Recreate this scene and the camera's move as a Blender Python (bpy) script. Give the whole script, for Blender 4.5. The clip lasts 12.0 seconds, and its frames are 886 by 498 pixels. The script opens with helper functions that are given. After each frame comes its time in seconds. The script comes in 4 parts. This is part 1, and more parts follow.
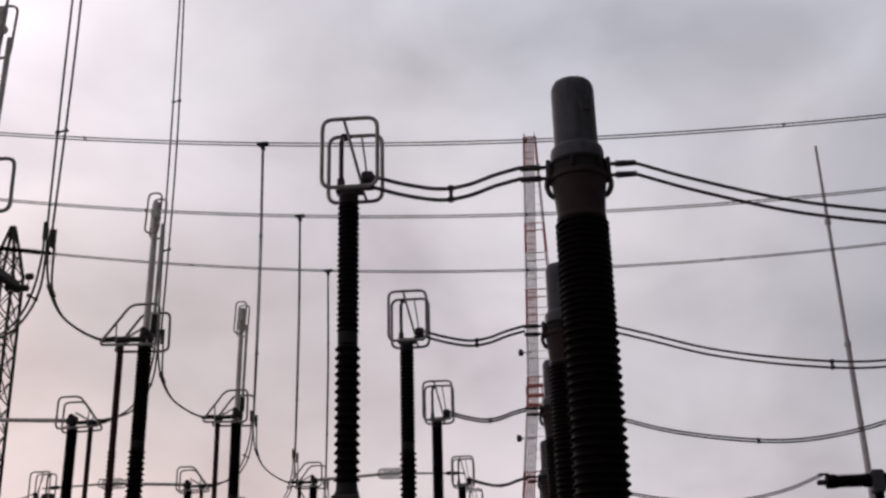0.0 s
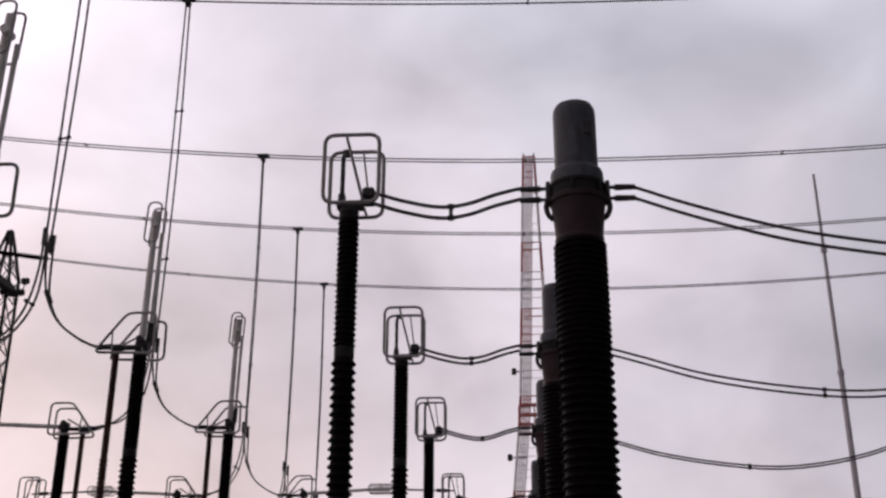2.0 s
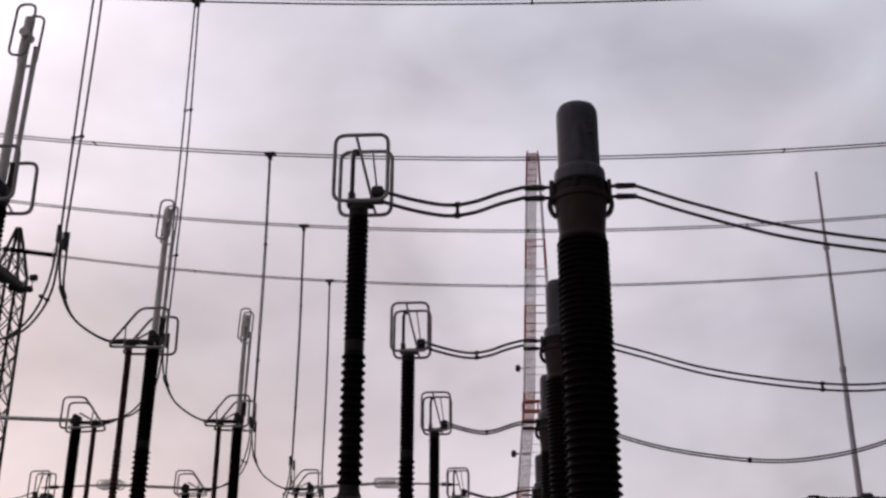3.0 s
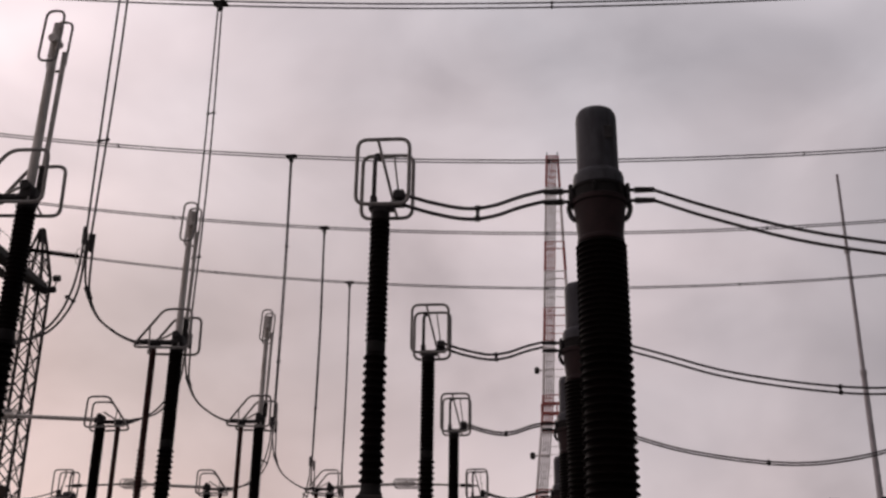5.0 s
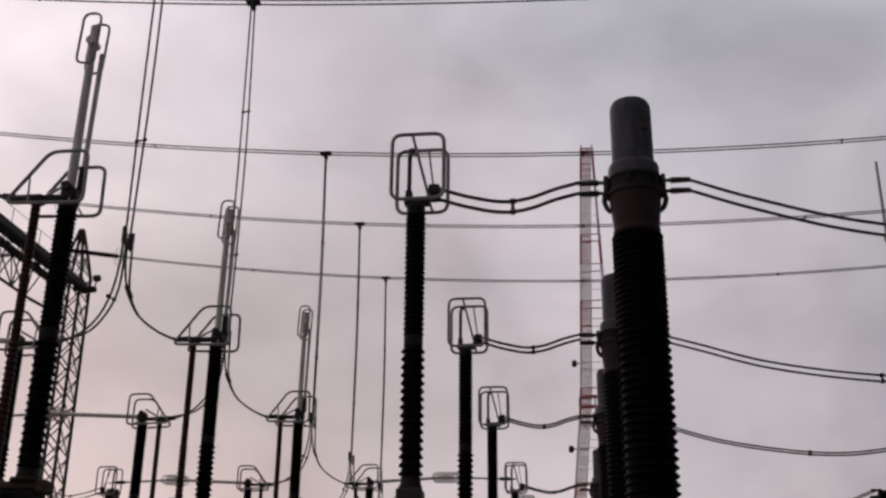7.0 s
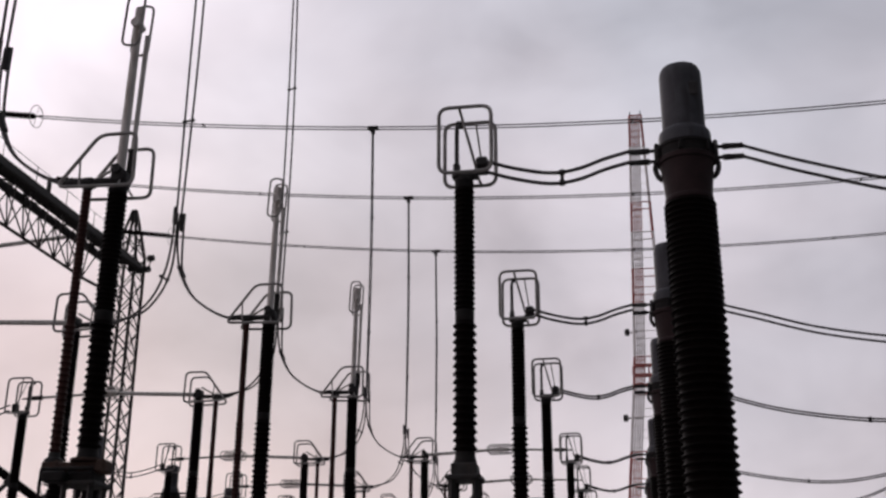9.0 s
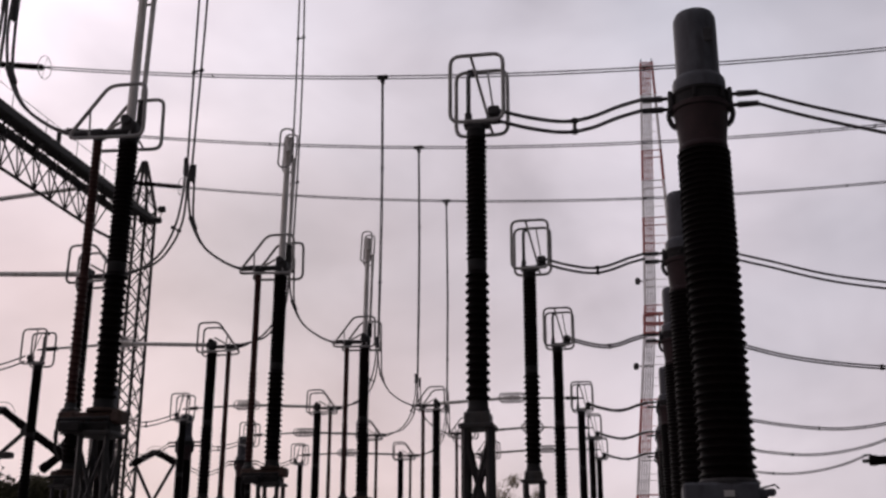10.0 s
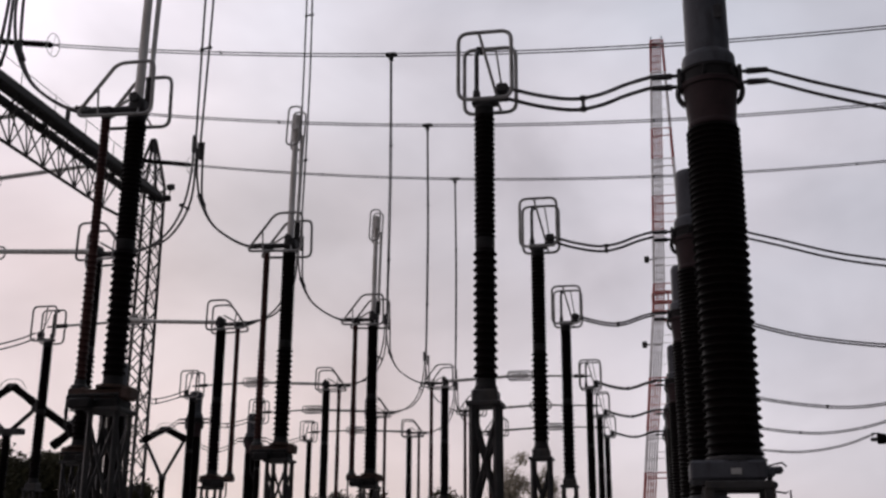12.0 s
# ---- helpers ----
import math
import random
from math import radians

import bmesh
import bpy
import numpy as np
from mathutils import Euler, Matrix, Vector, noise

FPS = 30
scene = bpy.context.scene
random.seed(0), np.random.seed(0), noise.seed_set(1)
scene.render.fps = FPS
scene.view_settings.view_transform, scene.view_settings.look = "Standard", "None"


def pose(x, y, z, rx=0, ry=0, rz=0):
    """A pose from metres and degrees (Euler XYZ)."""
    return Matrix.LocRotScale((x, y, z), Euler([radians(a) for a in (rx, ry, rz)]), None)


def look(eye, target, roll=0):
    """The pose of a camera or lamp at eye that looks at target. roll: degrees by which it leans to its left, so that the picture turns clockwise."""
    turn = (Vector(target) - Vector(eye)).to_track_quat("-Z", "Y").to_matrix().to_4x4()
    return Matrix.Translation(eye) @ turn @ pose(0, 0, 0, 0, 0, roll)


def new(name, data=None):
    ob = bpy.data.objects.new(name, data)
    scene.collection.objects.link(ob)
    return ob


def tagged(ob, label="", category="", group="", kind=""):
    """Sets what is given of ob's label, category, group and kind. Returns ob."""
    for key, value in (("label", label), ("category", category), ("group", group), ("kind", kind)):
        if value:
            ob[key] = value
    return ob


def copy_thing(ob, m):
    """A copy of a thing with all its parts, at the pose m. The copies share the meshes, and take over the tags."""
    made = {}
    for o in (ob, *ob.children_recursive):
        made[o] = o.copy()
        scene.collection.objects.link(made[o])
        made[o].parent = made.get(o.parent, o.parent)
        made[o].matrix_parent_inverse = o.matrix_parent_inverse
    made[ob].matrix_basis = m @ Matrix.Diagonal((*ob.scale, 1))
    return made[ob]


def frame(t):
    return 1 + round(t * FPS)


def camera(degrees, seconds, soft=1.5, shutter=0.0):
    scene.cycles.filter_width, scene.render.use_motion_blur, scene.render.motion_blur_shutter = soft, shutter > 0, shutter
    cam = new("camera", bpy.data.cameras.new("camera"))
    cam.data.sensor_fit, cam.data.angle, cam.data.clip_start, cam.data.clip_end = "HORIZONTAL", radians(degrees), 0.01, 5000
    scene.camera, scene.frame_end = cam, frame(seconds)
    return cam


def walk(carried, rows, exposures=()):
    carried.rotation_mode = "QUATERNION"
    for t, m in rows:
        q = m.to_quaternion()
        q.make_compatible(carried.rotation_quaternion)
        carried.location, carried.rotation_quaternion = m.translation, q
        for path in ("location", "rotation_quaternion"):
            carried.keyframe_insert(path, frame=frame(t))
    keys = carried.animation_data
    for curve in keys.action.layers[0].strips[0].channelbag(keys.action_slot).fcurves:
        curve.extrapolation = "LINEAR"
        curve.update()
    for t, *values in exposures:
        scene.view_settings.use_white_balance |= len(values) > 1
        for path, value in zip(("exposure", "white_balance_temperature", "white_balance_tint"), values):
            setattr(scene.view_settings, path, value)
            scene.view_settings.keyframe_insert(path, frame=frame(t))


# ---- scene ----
cam = camera(44.0, 12.0, soft=2.6)
PATH = [
    (0, (0.189, 4.219, 1.81), (0.064, 6.081, 2.529), -1.5),
    (0.5, (0.185, 4.195, 1.807), (0.064, 6.053, 2.536), -0.9),
    (1, (0.17, 4.186, 1.804), (0.053, 6.042, 2.541), -0.4),
    (1.5, (0.167, 4.181, 1.8), (0.05, 6.034, 2.543), 0.0),
    (2, (0.169, 4.142, 1.798), (0.052, 5.994, 2.545), 0.1),
    (2.5, (0.173, 4.0, 1.737), (0.058, 5.852, 2.482), 0.1),
    (3, (0.158, 3.79, 1.651), (0.034, 5.643, 2.393), 0.2),
    (3.5, (0.156, 3.633, 1.588), (0.019, 5.485, 2.33), 0.4),
    (5.5, (0.158, 3.612, 1.596), (-0.007, 5.46, 2.341), 0.8),
    (6, (0.152, 3.602, 1.582), (-0.023, 5.45, 2.326), 0.8),
    (6.5, (0.147, 3.601, 1.582), (-0.049, 5.449, 2.322), 0.7),
    (7, (0.153, 3.582, 1.568), (-0.07, 5.428, 2.303), 0.6),
    (9, (0.144, 3.656, 1.62), (-0.171, 5.508, 2.307), 0.2),
    (9.5, (0.144, 3.654, 1.631), (-0.184, 5.52, 2.273), 0.1),
    (10, (0.117, 3.68, 1.633), (-0.221, 5.558, 2.233), 0.1),
    (10.5, (0.121, 3.678, 1.629), (-0.224, 5.564, 2.2), 0.2),
    (11, (0.116, 3.711, 1.64), (-0.235, 5.6, 2.196), 0.3),
    (11.5, (0.121, 3.688, 1.632), (-0.232, 5.577, 2.188), 0.2),
    (12, (0.127, 3.683, 1.63), (-0.229, 5.57, 2.192), 0.3),
]
EXPOSURES = [
    (0.0, -0.03, 6630, 10), (0.5, 0.07, 6830, 10), (1.0, -0.05, 6860, 10), (1.5, -0.23, 6570, 18), (2.0, 0.10, 6600, 15), (2.5, 0.02, 6450, 10),
    (3.0, 0.03, 6550, 13), (3.5, -0.22, 6750, 11), (5.5, -0.20, 7130, 17), (6.0, -0.22, 7130, 17), (6.5, -0.09, 6910, 12), (7.0, -0.28, 6800, 13),
    (9.0, -0.06, 6540, 11), (9.5, -0.03, 6540, 11), (10.0, -0.03, 6570, 14), (10.5, 0.02, 6430, 8), (11.0, 0.01, 6430, 8), (12.0, -0.02, 6390, 9),
]
walk(cam, [(t, look(eye, target, roll)) for t, eye, target, roll in PATH], EXPOSURES)

# ------------------------------------------------------------------ sky and light
world = bpy.data.worlds.new("dusk_overcast")
scene.world = world
world.use_nodes = True
wt = world.node_tree
wt.nodes.clear()


def wnode(kind, **values):
    n = wt.nodes.new(kind)
    for key, value in values.items():
        n.inputs[key].default_value = value
    return n


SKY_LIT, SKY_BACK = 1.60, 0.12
coord = wnode("ShaderNodeTexCoord")
stretch = wnode("ShaderNodeMapping", Scale=(1.0, 1.0, 1.5), Location=(0.37, 0.1, 0.62))
wt.links.new(coord.outputs["Generated"], stretch.inputs["Vector"])
cloud = wnode("ShaderNodeTexNoise", Scale=5.5, Detail=4.0, Roughness=0.45, Distortion=0.3)
wt.links.new(stretch.outputs["Vector"], cloud.inputs["Vector"])
ramp = wt.nodes.new("ShaderNodeValToRGB")
ramp.color_ramp.elements[0].position, ramp.color_ramp.elements[0].color = 0.30, (0.435, 0.418, 0.432, 1)
ramp.color_ramp.elements[1].position, ramp.color_ramp.elements[1].color = 0.70, (0.648, 0.626, 0.641, 1)
wt.links.new(cloud.outputs["Fac"], ramp.inputs["Fac"])
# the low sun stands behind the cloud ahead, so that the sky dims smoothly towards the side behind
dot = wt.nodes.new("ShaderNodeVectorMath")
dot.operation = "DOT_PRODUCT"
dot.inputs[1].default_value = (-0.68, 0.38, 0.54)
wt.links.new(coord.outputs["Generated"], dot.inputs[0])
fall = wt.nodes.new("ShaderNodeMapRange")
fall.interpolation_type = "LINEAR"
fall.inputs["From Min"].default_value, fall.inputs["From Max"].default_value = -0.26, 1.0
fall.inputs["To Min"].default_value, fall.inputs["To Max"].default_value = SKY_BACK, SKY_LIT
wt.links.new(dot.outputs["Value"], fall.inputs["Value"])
clouds = wnode("ShaderNodeBackground")
# warm and pinkish low in the sky and in soft patches, cooler higher up
upward = wt.nodes.new("ShaderNodeVectorMath")
upward.operation = "DOT_PRODUCT"
upward.inputs[1].default_value = (0.5, 0.0, 1.0)
wt.links.new(coord.outputs["Generated"], upward.inputs[0])
patch = wnode("ShaderNodeTexNoise", Scale=1.7, Detail=3.0, Roughness=0.5)
shifted = wnode("ShaderNodeMapping", Location=(3.1, 1.7, 0.4), Scale=(1.0, 1.0, 1.6))
wt.links.new(coord.outputs["Generated"], shifted.inputs["Vector"])
wt.links.new(shifted.outputs["Vector"], patch.inputs["Vector"])
height = wt.nodes.new("ShaderNodeMath")
height.operation = "MULTIPLY_ADD"
height.inputs[1].default_value = 0.9
wt.links.new(patch.outputs["Fac"], height.inputs[0])
wt.links.new(upward.outputs["Value"], height.inputs[2])
cool = wt.nodes.new("ShaderNodeMapRange")
cool.inputs["From Min"].default_value, cool.inputs["From Max"].default_value = 0.42, 1.02
wt.links.new(height.outputs[0], cool.inputs["Value"])
hue = wt.nodes.new("ShaderNodeMix")
hue.data_type = "RGBA"
hue.inputs["A"].default_value, hue.inputs["B"].default_value = (1.095, 0.952, 0.968, 1), (0.95, 0.992, 1.09, 1)
wt.links.new(cool.outputs["Result"], hue.inputs["Factor"])
tinted = wt.nodes.new("ShaderNodeMix")
tinted.data_type, tinted.blend_type = "RGBA", "MULTIPLY"
tinted.inputs["Factor"].default_value = 1.0
wt.links.new(ramp.outputs["Color"], tinted.inputs["A"])
wt.links.new(hue.outputs["Result"], tinted.inputs["B"])
wt.links.new(tinted.outputs["Result"], clouds.inputs["Color"])
# a broad soft glow where the sun stands behind the cloud
near_sun = wt.nodes.new("ShaderNodeVectorMath")
near_sun.operation = "DOT_PRODUCT"
near_sun.inputs[1].default_value = (-0.53, 0.68, 0.51)
wt.links.new(coord.outputs["Generated"], near_sun.inputs[0])
lobe = wt.nodes.new("ShaderNodeMath")
lobe.operation, lobe.inputs[1].default_value = "MAXIMUM", 0.0
wt.links.new(near_sun.outputs["Value"], lobe.inputs[0])
sharp = wt.nodes.new("ShaderNodeMath")
sharp.operation, sharp.inputs[1].default_value = "POWER", 16.0
wt.links.new(lobe.outputs[0], sharp.inputs[0])
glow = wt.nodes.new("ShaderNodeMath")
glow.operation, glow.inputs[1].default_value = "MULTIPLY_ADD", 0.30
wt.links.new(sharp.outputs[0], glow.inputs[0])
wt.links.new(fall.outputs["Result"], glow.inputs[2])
# overcast sky a little lighter towards the horizon
axis = wt.nodes.new("ShaderNodeSeparateXYZ")
wt.links.new(coord.outputs["Generated"], axis.inputs[0])
rim = wt.nodes.new("ShaderNodeMapRange")
rim.interpolation_type = "SMOOTHSTEP"
rim.inputs["From Min"].default_value, rim.inputs["From Max"].default_value = 0.0, 0.34
rim.inputs["To Min"].default_value, rim.inputs["To Max"].default_value = 0.30, 0.0
wt.links.new(axis.outputs["Z"], rim.inputs["Value"])
lifted = wt.nodes.new("ShaderNodeMath")
lifted.operation = "ADD"
wt.links.new(glow.outputs[0], lifted.inputs[0])
wt.links.new(rim.outputs["Result"], lifted.inputs[1])
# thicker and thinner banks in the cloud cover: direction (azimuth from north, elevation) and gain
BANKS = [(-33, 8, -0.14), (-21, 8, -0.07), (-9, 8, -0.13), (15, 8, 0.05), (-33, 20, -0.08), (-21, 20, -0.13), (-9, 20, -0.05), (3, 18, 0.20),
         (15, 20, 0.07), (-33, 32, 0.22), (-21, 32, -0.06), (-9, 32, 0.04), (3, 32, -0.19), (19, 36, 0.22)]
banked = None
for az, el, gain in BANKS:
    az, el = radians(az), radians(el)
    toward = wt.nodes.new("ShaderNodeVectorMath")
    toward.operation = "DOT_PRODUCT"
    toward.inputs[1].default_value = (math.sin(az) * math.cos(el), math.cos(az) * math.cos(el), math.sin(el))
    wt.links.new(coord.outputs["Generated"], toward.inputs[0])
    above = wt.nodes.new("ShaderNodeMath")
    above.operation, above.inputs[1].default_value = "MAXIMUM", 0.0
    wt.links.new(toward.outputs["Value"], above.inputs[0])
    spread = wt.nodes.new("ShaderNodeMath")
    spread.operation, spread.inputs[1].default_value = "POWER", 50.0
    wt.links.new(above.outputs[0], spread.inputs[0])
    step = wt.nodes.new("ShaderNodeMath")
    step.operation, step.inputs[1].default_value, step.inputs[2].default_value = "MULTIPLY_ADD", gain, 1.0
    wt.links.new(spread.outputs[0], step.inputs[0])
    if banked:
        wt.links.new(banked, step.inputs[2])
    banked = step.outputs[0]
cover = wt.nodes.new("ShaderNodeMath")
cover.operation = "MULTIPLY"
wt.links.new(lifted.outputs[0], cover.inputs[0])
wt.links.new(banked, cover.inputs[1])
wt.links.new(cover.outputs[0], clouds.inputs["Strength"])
sky = wt.nodes.new("ShaderNodeTexSky")
sky.sky_type, sky.sun_disc = "NISHITA", False
sky.sun_elevation, sky.sun_rotation = radians(18), radians(-24)
clear = wnode("ShaderNodeBackground", Strength=0.004)
wt.links.new(sky.outputs["Color"], clear.inputs["Color"])
both = wt.nodes.new("ShaderNodeAddShader")
wt.links.new(clouds.outputs[0], both.inputs[0])
wt.links.new(clear.outputs[0], both.inputs[1])
wout = wt.nodes.new("ShaderNodeOutputWorld")
wt.links.new(both.outputs[0], wout.inputs["Surface"])

sun = new("sun", bpy.data.lights.new("sun", "SUN"))
sun.data.energy, sun.data.angle, sun.data.color = 0.4, radians(25), (1.0, 0.93, 0.88)
sun.matrix_basis = look((-16.0, 36.0, 13.0), (0, 0, 0))


# ------------------------------------------------------------------ materials
def material(name, dark, light, rough=0.6, metal=0.0, scale=6.0, fine=60.0, bump=0.15, stain=None, spec=0.5):
    """Two scales of noise between two tones, with fine relief, and streaky stains where asked for."""
    m = bpy.data.materials.new(name)
    m.use_nodes = True
    nt = m.node_tree
    b = nt.nodes["Principled BSDF"]
    tc = nt.nodes.new("ShaderNodeTexCoord")
    big = nt.nodes.new("ShaderNodeTexNoise")
    big.inputs["Scale"].default_value, big.inputs["Detail"].default_value = scale, 5
    small = nt.nodes.new("ShaderNodeTexNoise")
    small.inputs["Scale"].default_value, small.inputs["Detail"].default_value = fine, 3
    for n in (big, small):
        nt.links.new(tc.outputs["Object"], n.inputs["Vector"])
    mixv = nt.nodes.new("ShaderNodeMath")
    mixv.operation = "MULTIPLY_ADD"
    mixv.inputs[1].default_value = 0.45
    nt.links.new(small.outputs["Fac"], mixv.inputs[0])
    nt.links.new(big.outputs["Fac"], mixv.inputs[2])
    cr = nt.nodes.new("ShaderNodeValToRGB")
    cr.color_ramp.elements[0].position, cr.color_ramp.elements[0].color = 0.5, (*dark, 1)
    cr.color_ramp.elements[1].position, cr.color_ramp.elements[1].color = 0.95, (*light, 1)
    nt.links.new(mixv.outputs[0], cr.inputs["Fac"])
    colour = cr.outputs["Color"]
    if stain:
        mp = nt.nodes.new("ShaderNodeMapping")
        mp.inputs["Scale"].default_value = (9, 9, 1.2)
        nt.links.new(tc.outputs["Object"], mp.inputs["Vector"])
        sn = nt.nodes.new("ShaderNodeTexNoise")
        sn.inputs["Scale"].default_value, sn.inputs["Detail"].default_value = 1.6, 6
        nt.links.new(mp.outputs["Vector"], sn.inputs["Vector"])
        sr = nt.nodes.new("ShaderNodeMapRange")
        sr.inputs["From Min"].default_value, sr.inputs["From Max"].default_value = 0.52, 0.72
        nt.links.new(sn.outputs["Fac"], sr.inputs["Value"])
        mx = nt.nodes.new("ShaderNodeMix")
        mx.data_type = "RGBA"
        nt.links.new(sr.outputs["Result"], mx.inputs["Factor"])
        nt.links.new(colour, mx.inputs["A"])
        mx.inputs["B"].default_value = (*stain, 1)
        colour = mx.outputs["Result"]
    nt.links.new(colour, b.inputs["Base Color"])
    rr = nt.nodes.new("ShaderNodeMapRange")
    rr.inputs["To Min"].default_value, rr.inputs["To Max"].default_value = max(rough - 0.12, 0.05), min(rough + 0.15, 1)
    nt.links.new(big.outputs["Fac"], rr.inputs["Value"])
    nt.links.new(rr.outputs["Result"], b.inputs["Roughness"])
    b.inputs["Metallic"].default_value = metal
    b.inputs["Specular IOR Level"].default_value = spec
    bp = nt.nodes.new("ShaderNodeBump")
    bp.inputs["Strength"].default_value, bp.inputs["Distance"].default_value = bump, 0.01
    nt.links.new(small.outputs["Fac"], bp.inputs["Height"])
    nt.links.new(bp.outputs["Normal"], b.inputs["Normal"])
    return m


# backlit shade is put into this brown: far darker than bare porcelain
PORCELAIN = material("silhouette_brown_porcelain", (0.003, 0.002, 0.002), (0.0065, 0.0044, 0.004), rough=0.6, bump=0.05, stain=(0.005, 0.004, 0.004), spec=0.03)
ROD_PORCELAIN = material("dark_rod_porcelain", (0.026, 0.010, 0.009), (0.055, 0.022, 0.018), rough=0.55, bump=0.05, spec=0.1)
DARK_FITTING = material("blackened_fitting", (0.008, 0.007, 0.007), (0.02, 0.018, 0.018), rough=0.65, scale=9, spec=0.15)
CASTING = material("cast_iron_fitting", (0.018, 0.017, 0.018), (0.05, 0.047, 0.047), rough=0.65, scale=9, spec=0.25)
# zinc grey lowered to carry the shade of the backlit steelwork; stains on top
GALVANISED = material("shade_toned_galvanised_steel", (0.02, 0.018, 0.018), (0.048, 0.045, 0.044), rough=0.6, metal=0.2, stain=(0.05, 0.04, 0.034), spec=0.3)
BASE_STEEL = material("rust_brown_base_steel", (0.034, 0.022, 0.019), (0.085, 0.056, 0.046), rough=0.75, scale=7, stain=(0.07, 0.036, 0.027), spec=0.2)
TUBE = material("weathered_aluminium_tube", (0.48, 0.45, 0.43), (0.66, 0.63, 0.60), rough=0.5, metal=0.1, stain=(0.34, 0.29, 0.24))
POLE = material("hazy_grey_pole_paint", (0.34, 0.32, 0.335), (0.47, 0.445, 0.46), rough=0.6, scale=2)
RING = material("grading_ring_aluminium", (0.17, 0.16, 0.155), (0.30, 0.285, 0.275), rough=0.5, metal=0.15)
WIRE = material("stranded_conductor", (0.05, 0.047, 0.05), (0.10, 0.095, 0.095), rough=0.6, metal=0.2, fine=140, spec=0.3)
HEAD_PAINT = material("grey_tank_paint", (0.036, 0.036, 0.043), (0.068, 0.068, 0.077), rough=0.55, scale=4, stain=(0.032, 0.030, 0.034), spec=0.25)
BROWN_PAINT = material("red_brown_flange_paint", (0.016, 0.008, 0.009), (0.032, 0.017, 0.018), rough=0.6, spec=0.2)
MAST_RED = material("mast_red_paint", (0.33, 0.075, 0.07), (0.46, 0.14, 0.125), rough=0.6, scale=1.5)
MAST_WHITE = material("mast_white_paint", (0.62, 0.58, 0.57), (0.8, 0.77, 0.76), rough=0.6, scale=1.5)
GRAVEL = material("crushed_stone", (0.10, 0.095, 0.09), (0.24, 0.23, 0.215), rough=0.95, scale=0.6, fine=22, bump=0.8)
CONCRETE = material("concrete", (0.26, 0.25, 0.24), (0.38, 0.37, 0.35), rough=0.9, scale=3)
BARK = material("bark", (0.05, 0.04, 0.03), (0.11, 0.09, 0.07), rough=0.9, scale=8)
LEAF = material("dark_foliage", (0.026, 0.027, 0.016), (0.07, 0.062, 0.035), rough=0.8, scale=1.2, fine=14, spec=0.1)
DRY_LEAF = material("dry_foliage", (0.30, 0.255, 0.18), (0.44, 0.38, 0.29), rough=0.8, scale=1.5, fine=14)


# ------------------------------------------------------------------ mesh helpers
def mesh_of(bm, name, mat, smooth=True):
    me = bpy.data.meshes.new(name)
    bmesh.ops.recalc_face_normals(bm, faces=bm.faces)
    for f in bm.faces:
        f.smooth = smooth
    bm.to_mesh(me)
    bm.free()
    me.materials.append(mat)
    if smooth:
        me.set_sharp_from_angle(angle=radians(38))
    return me


def part(name, bm, mat, parent, label="", smooth=True):
    ob = new(name, mesh_of(bm, name, mat, smooth))
    ob.parent = parent
    if label:
        ob["label"] = label
    return ob


def thing(name, label, category, group="", at=(0, 0, 0), kind=""):
    ob = new(name)
    ob.empty_display_size = 0.3
    ob.location = at
    return tagged(ob, label, category, group, kind)


def sweep(bm, pts, r, seg=8, closed=False, r_end=None):
    """A round bar along a line of points."""
    pts = [Vector(p) for p in pts]
    n = len(pts)
    rings, up = [], None
    for i, p in enumerate(pts):
        if closed:
            d = pts[(i + 1) % n] - pts[i - 1]
        else:
            d = pts[min(i + 1, n - 1)] - pts[max(i - 1, 0)]
        d.normalize()
        if up is None:
            up = Vector((0, 0, 1)) if abs(d.z) < 0.9 else Vector((0, 1, 0))
        a = d.cross(up)
        if a.length < 1e-5:
            a = d.cross(Vector((1, 0, 0)))
        a.normalize()
        b = a.cross(d).normalized()
        up = b
        rad = r if r_end is None else r + (r_end - r) * i / (n - 1)
        rings.append([bm.verts.new(p + rad * (math.cos(k * math.tau / seg) * a + math.sin(k * math.tau / seg) * b)) for k in range(seg)])
    for i in range(n if closed else n - 1):
        one, two = rings[i], rings[(i + 1) % n]
        for k in range(seg):
            bm.faces.new((one[k], one[(k + 1) % seg], two[(k + 1) % seg], two[k]))
    if not closed:
        bm.faces.new(rings[0])
        bm.faces.new(rings[-1][::-1])
    return bm


def lathe(bm, profile, at=(0, 0, 0), seg=20):
    """A turned body: profile of (radius, height), from below upwards."""
    at = Vector(at)
    rings = []
    for r, z in profile:
        rings.append([bm.verts.new(at + Vector((r * math.cos(k * math.tau / seg), r * math.sin(k * math.tau / seg), z))) for k in range(seg)])
    for one, two in zip(rings, rings[1:]):
        for k in range(seg):
            bm.faces.new((one[k], one[(k + 1) % seg], two[(k + 1) % seg], two[k]))
    bm.faces.new(rings[0][::-1])
    bm.faces.new(rings[-1])
    return bm


def block(bm, centre, size, bevel=0.01, turn=None):
    got = bmesh.ops.create_cube(bm, size=1.0)["verts"]
    m = Matrix.Translation(centre) @ (turn or Matrix()) @ Matrix.Diagonal((*size, 1))
    bmesh.ops.transform(bm, matrix=m, verts=got)
    if bevel:
        edges = list({e for v in got for e in v.link_edges})
        bmesh.ops.bevel(bm, geom=edges, offset=bevel, segments=1, affect="EDGES")
    return bm


def angle_bar(bm, a, b, w=0.05):
    """A slim square bar between two points, as the leg or brace of a lattice."""
    return sweep(bm, [a, b], w * 0.62, seg=4)


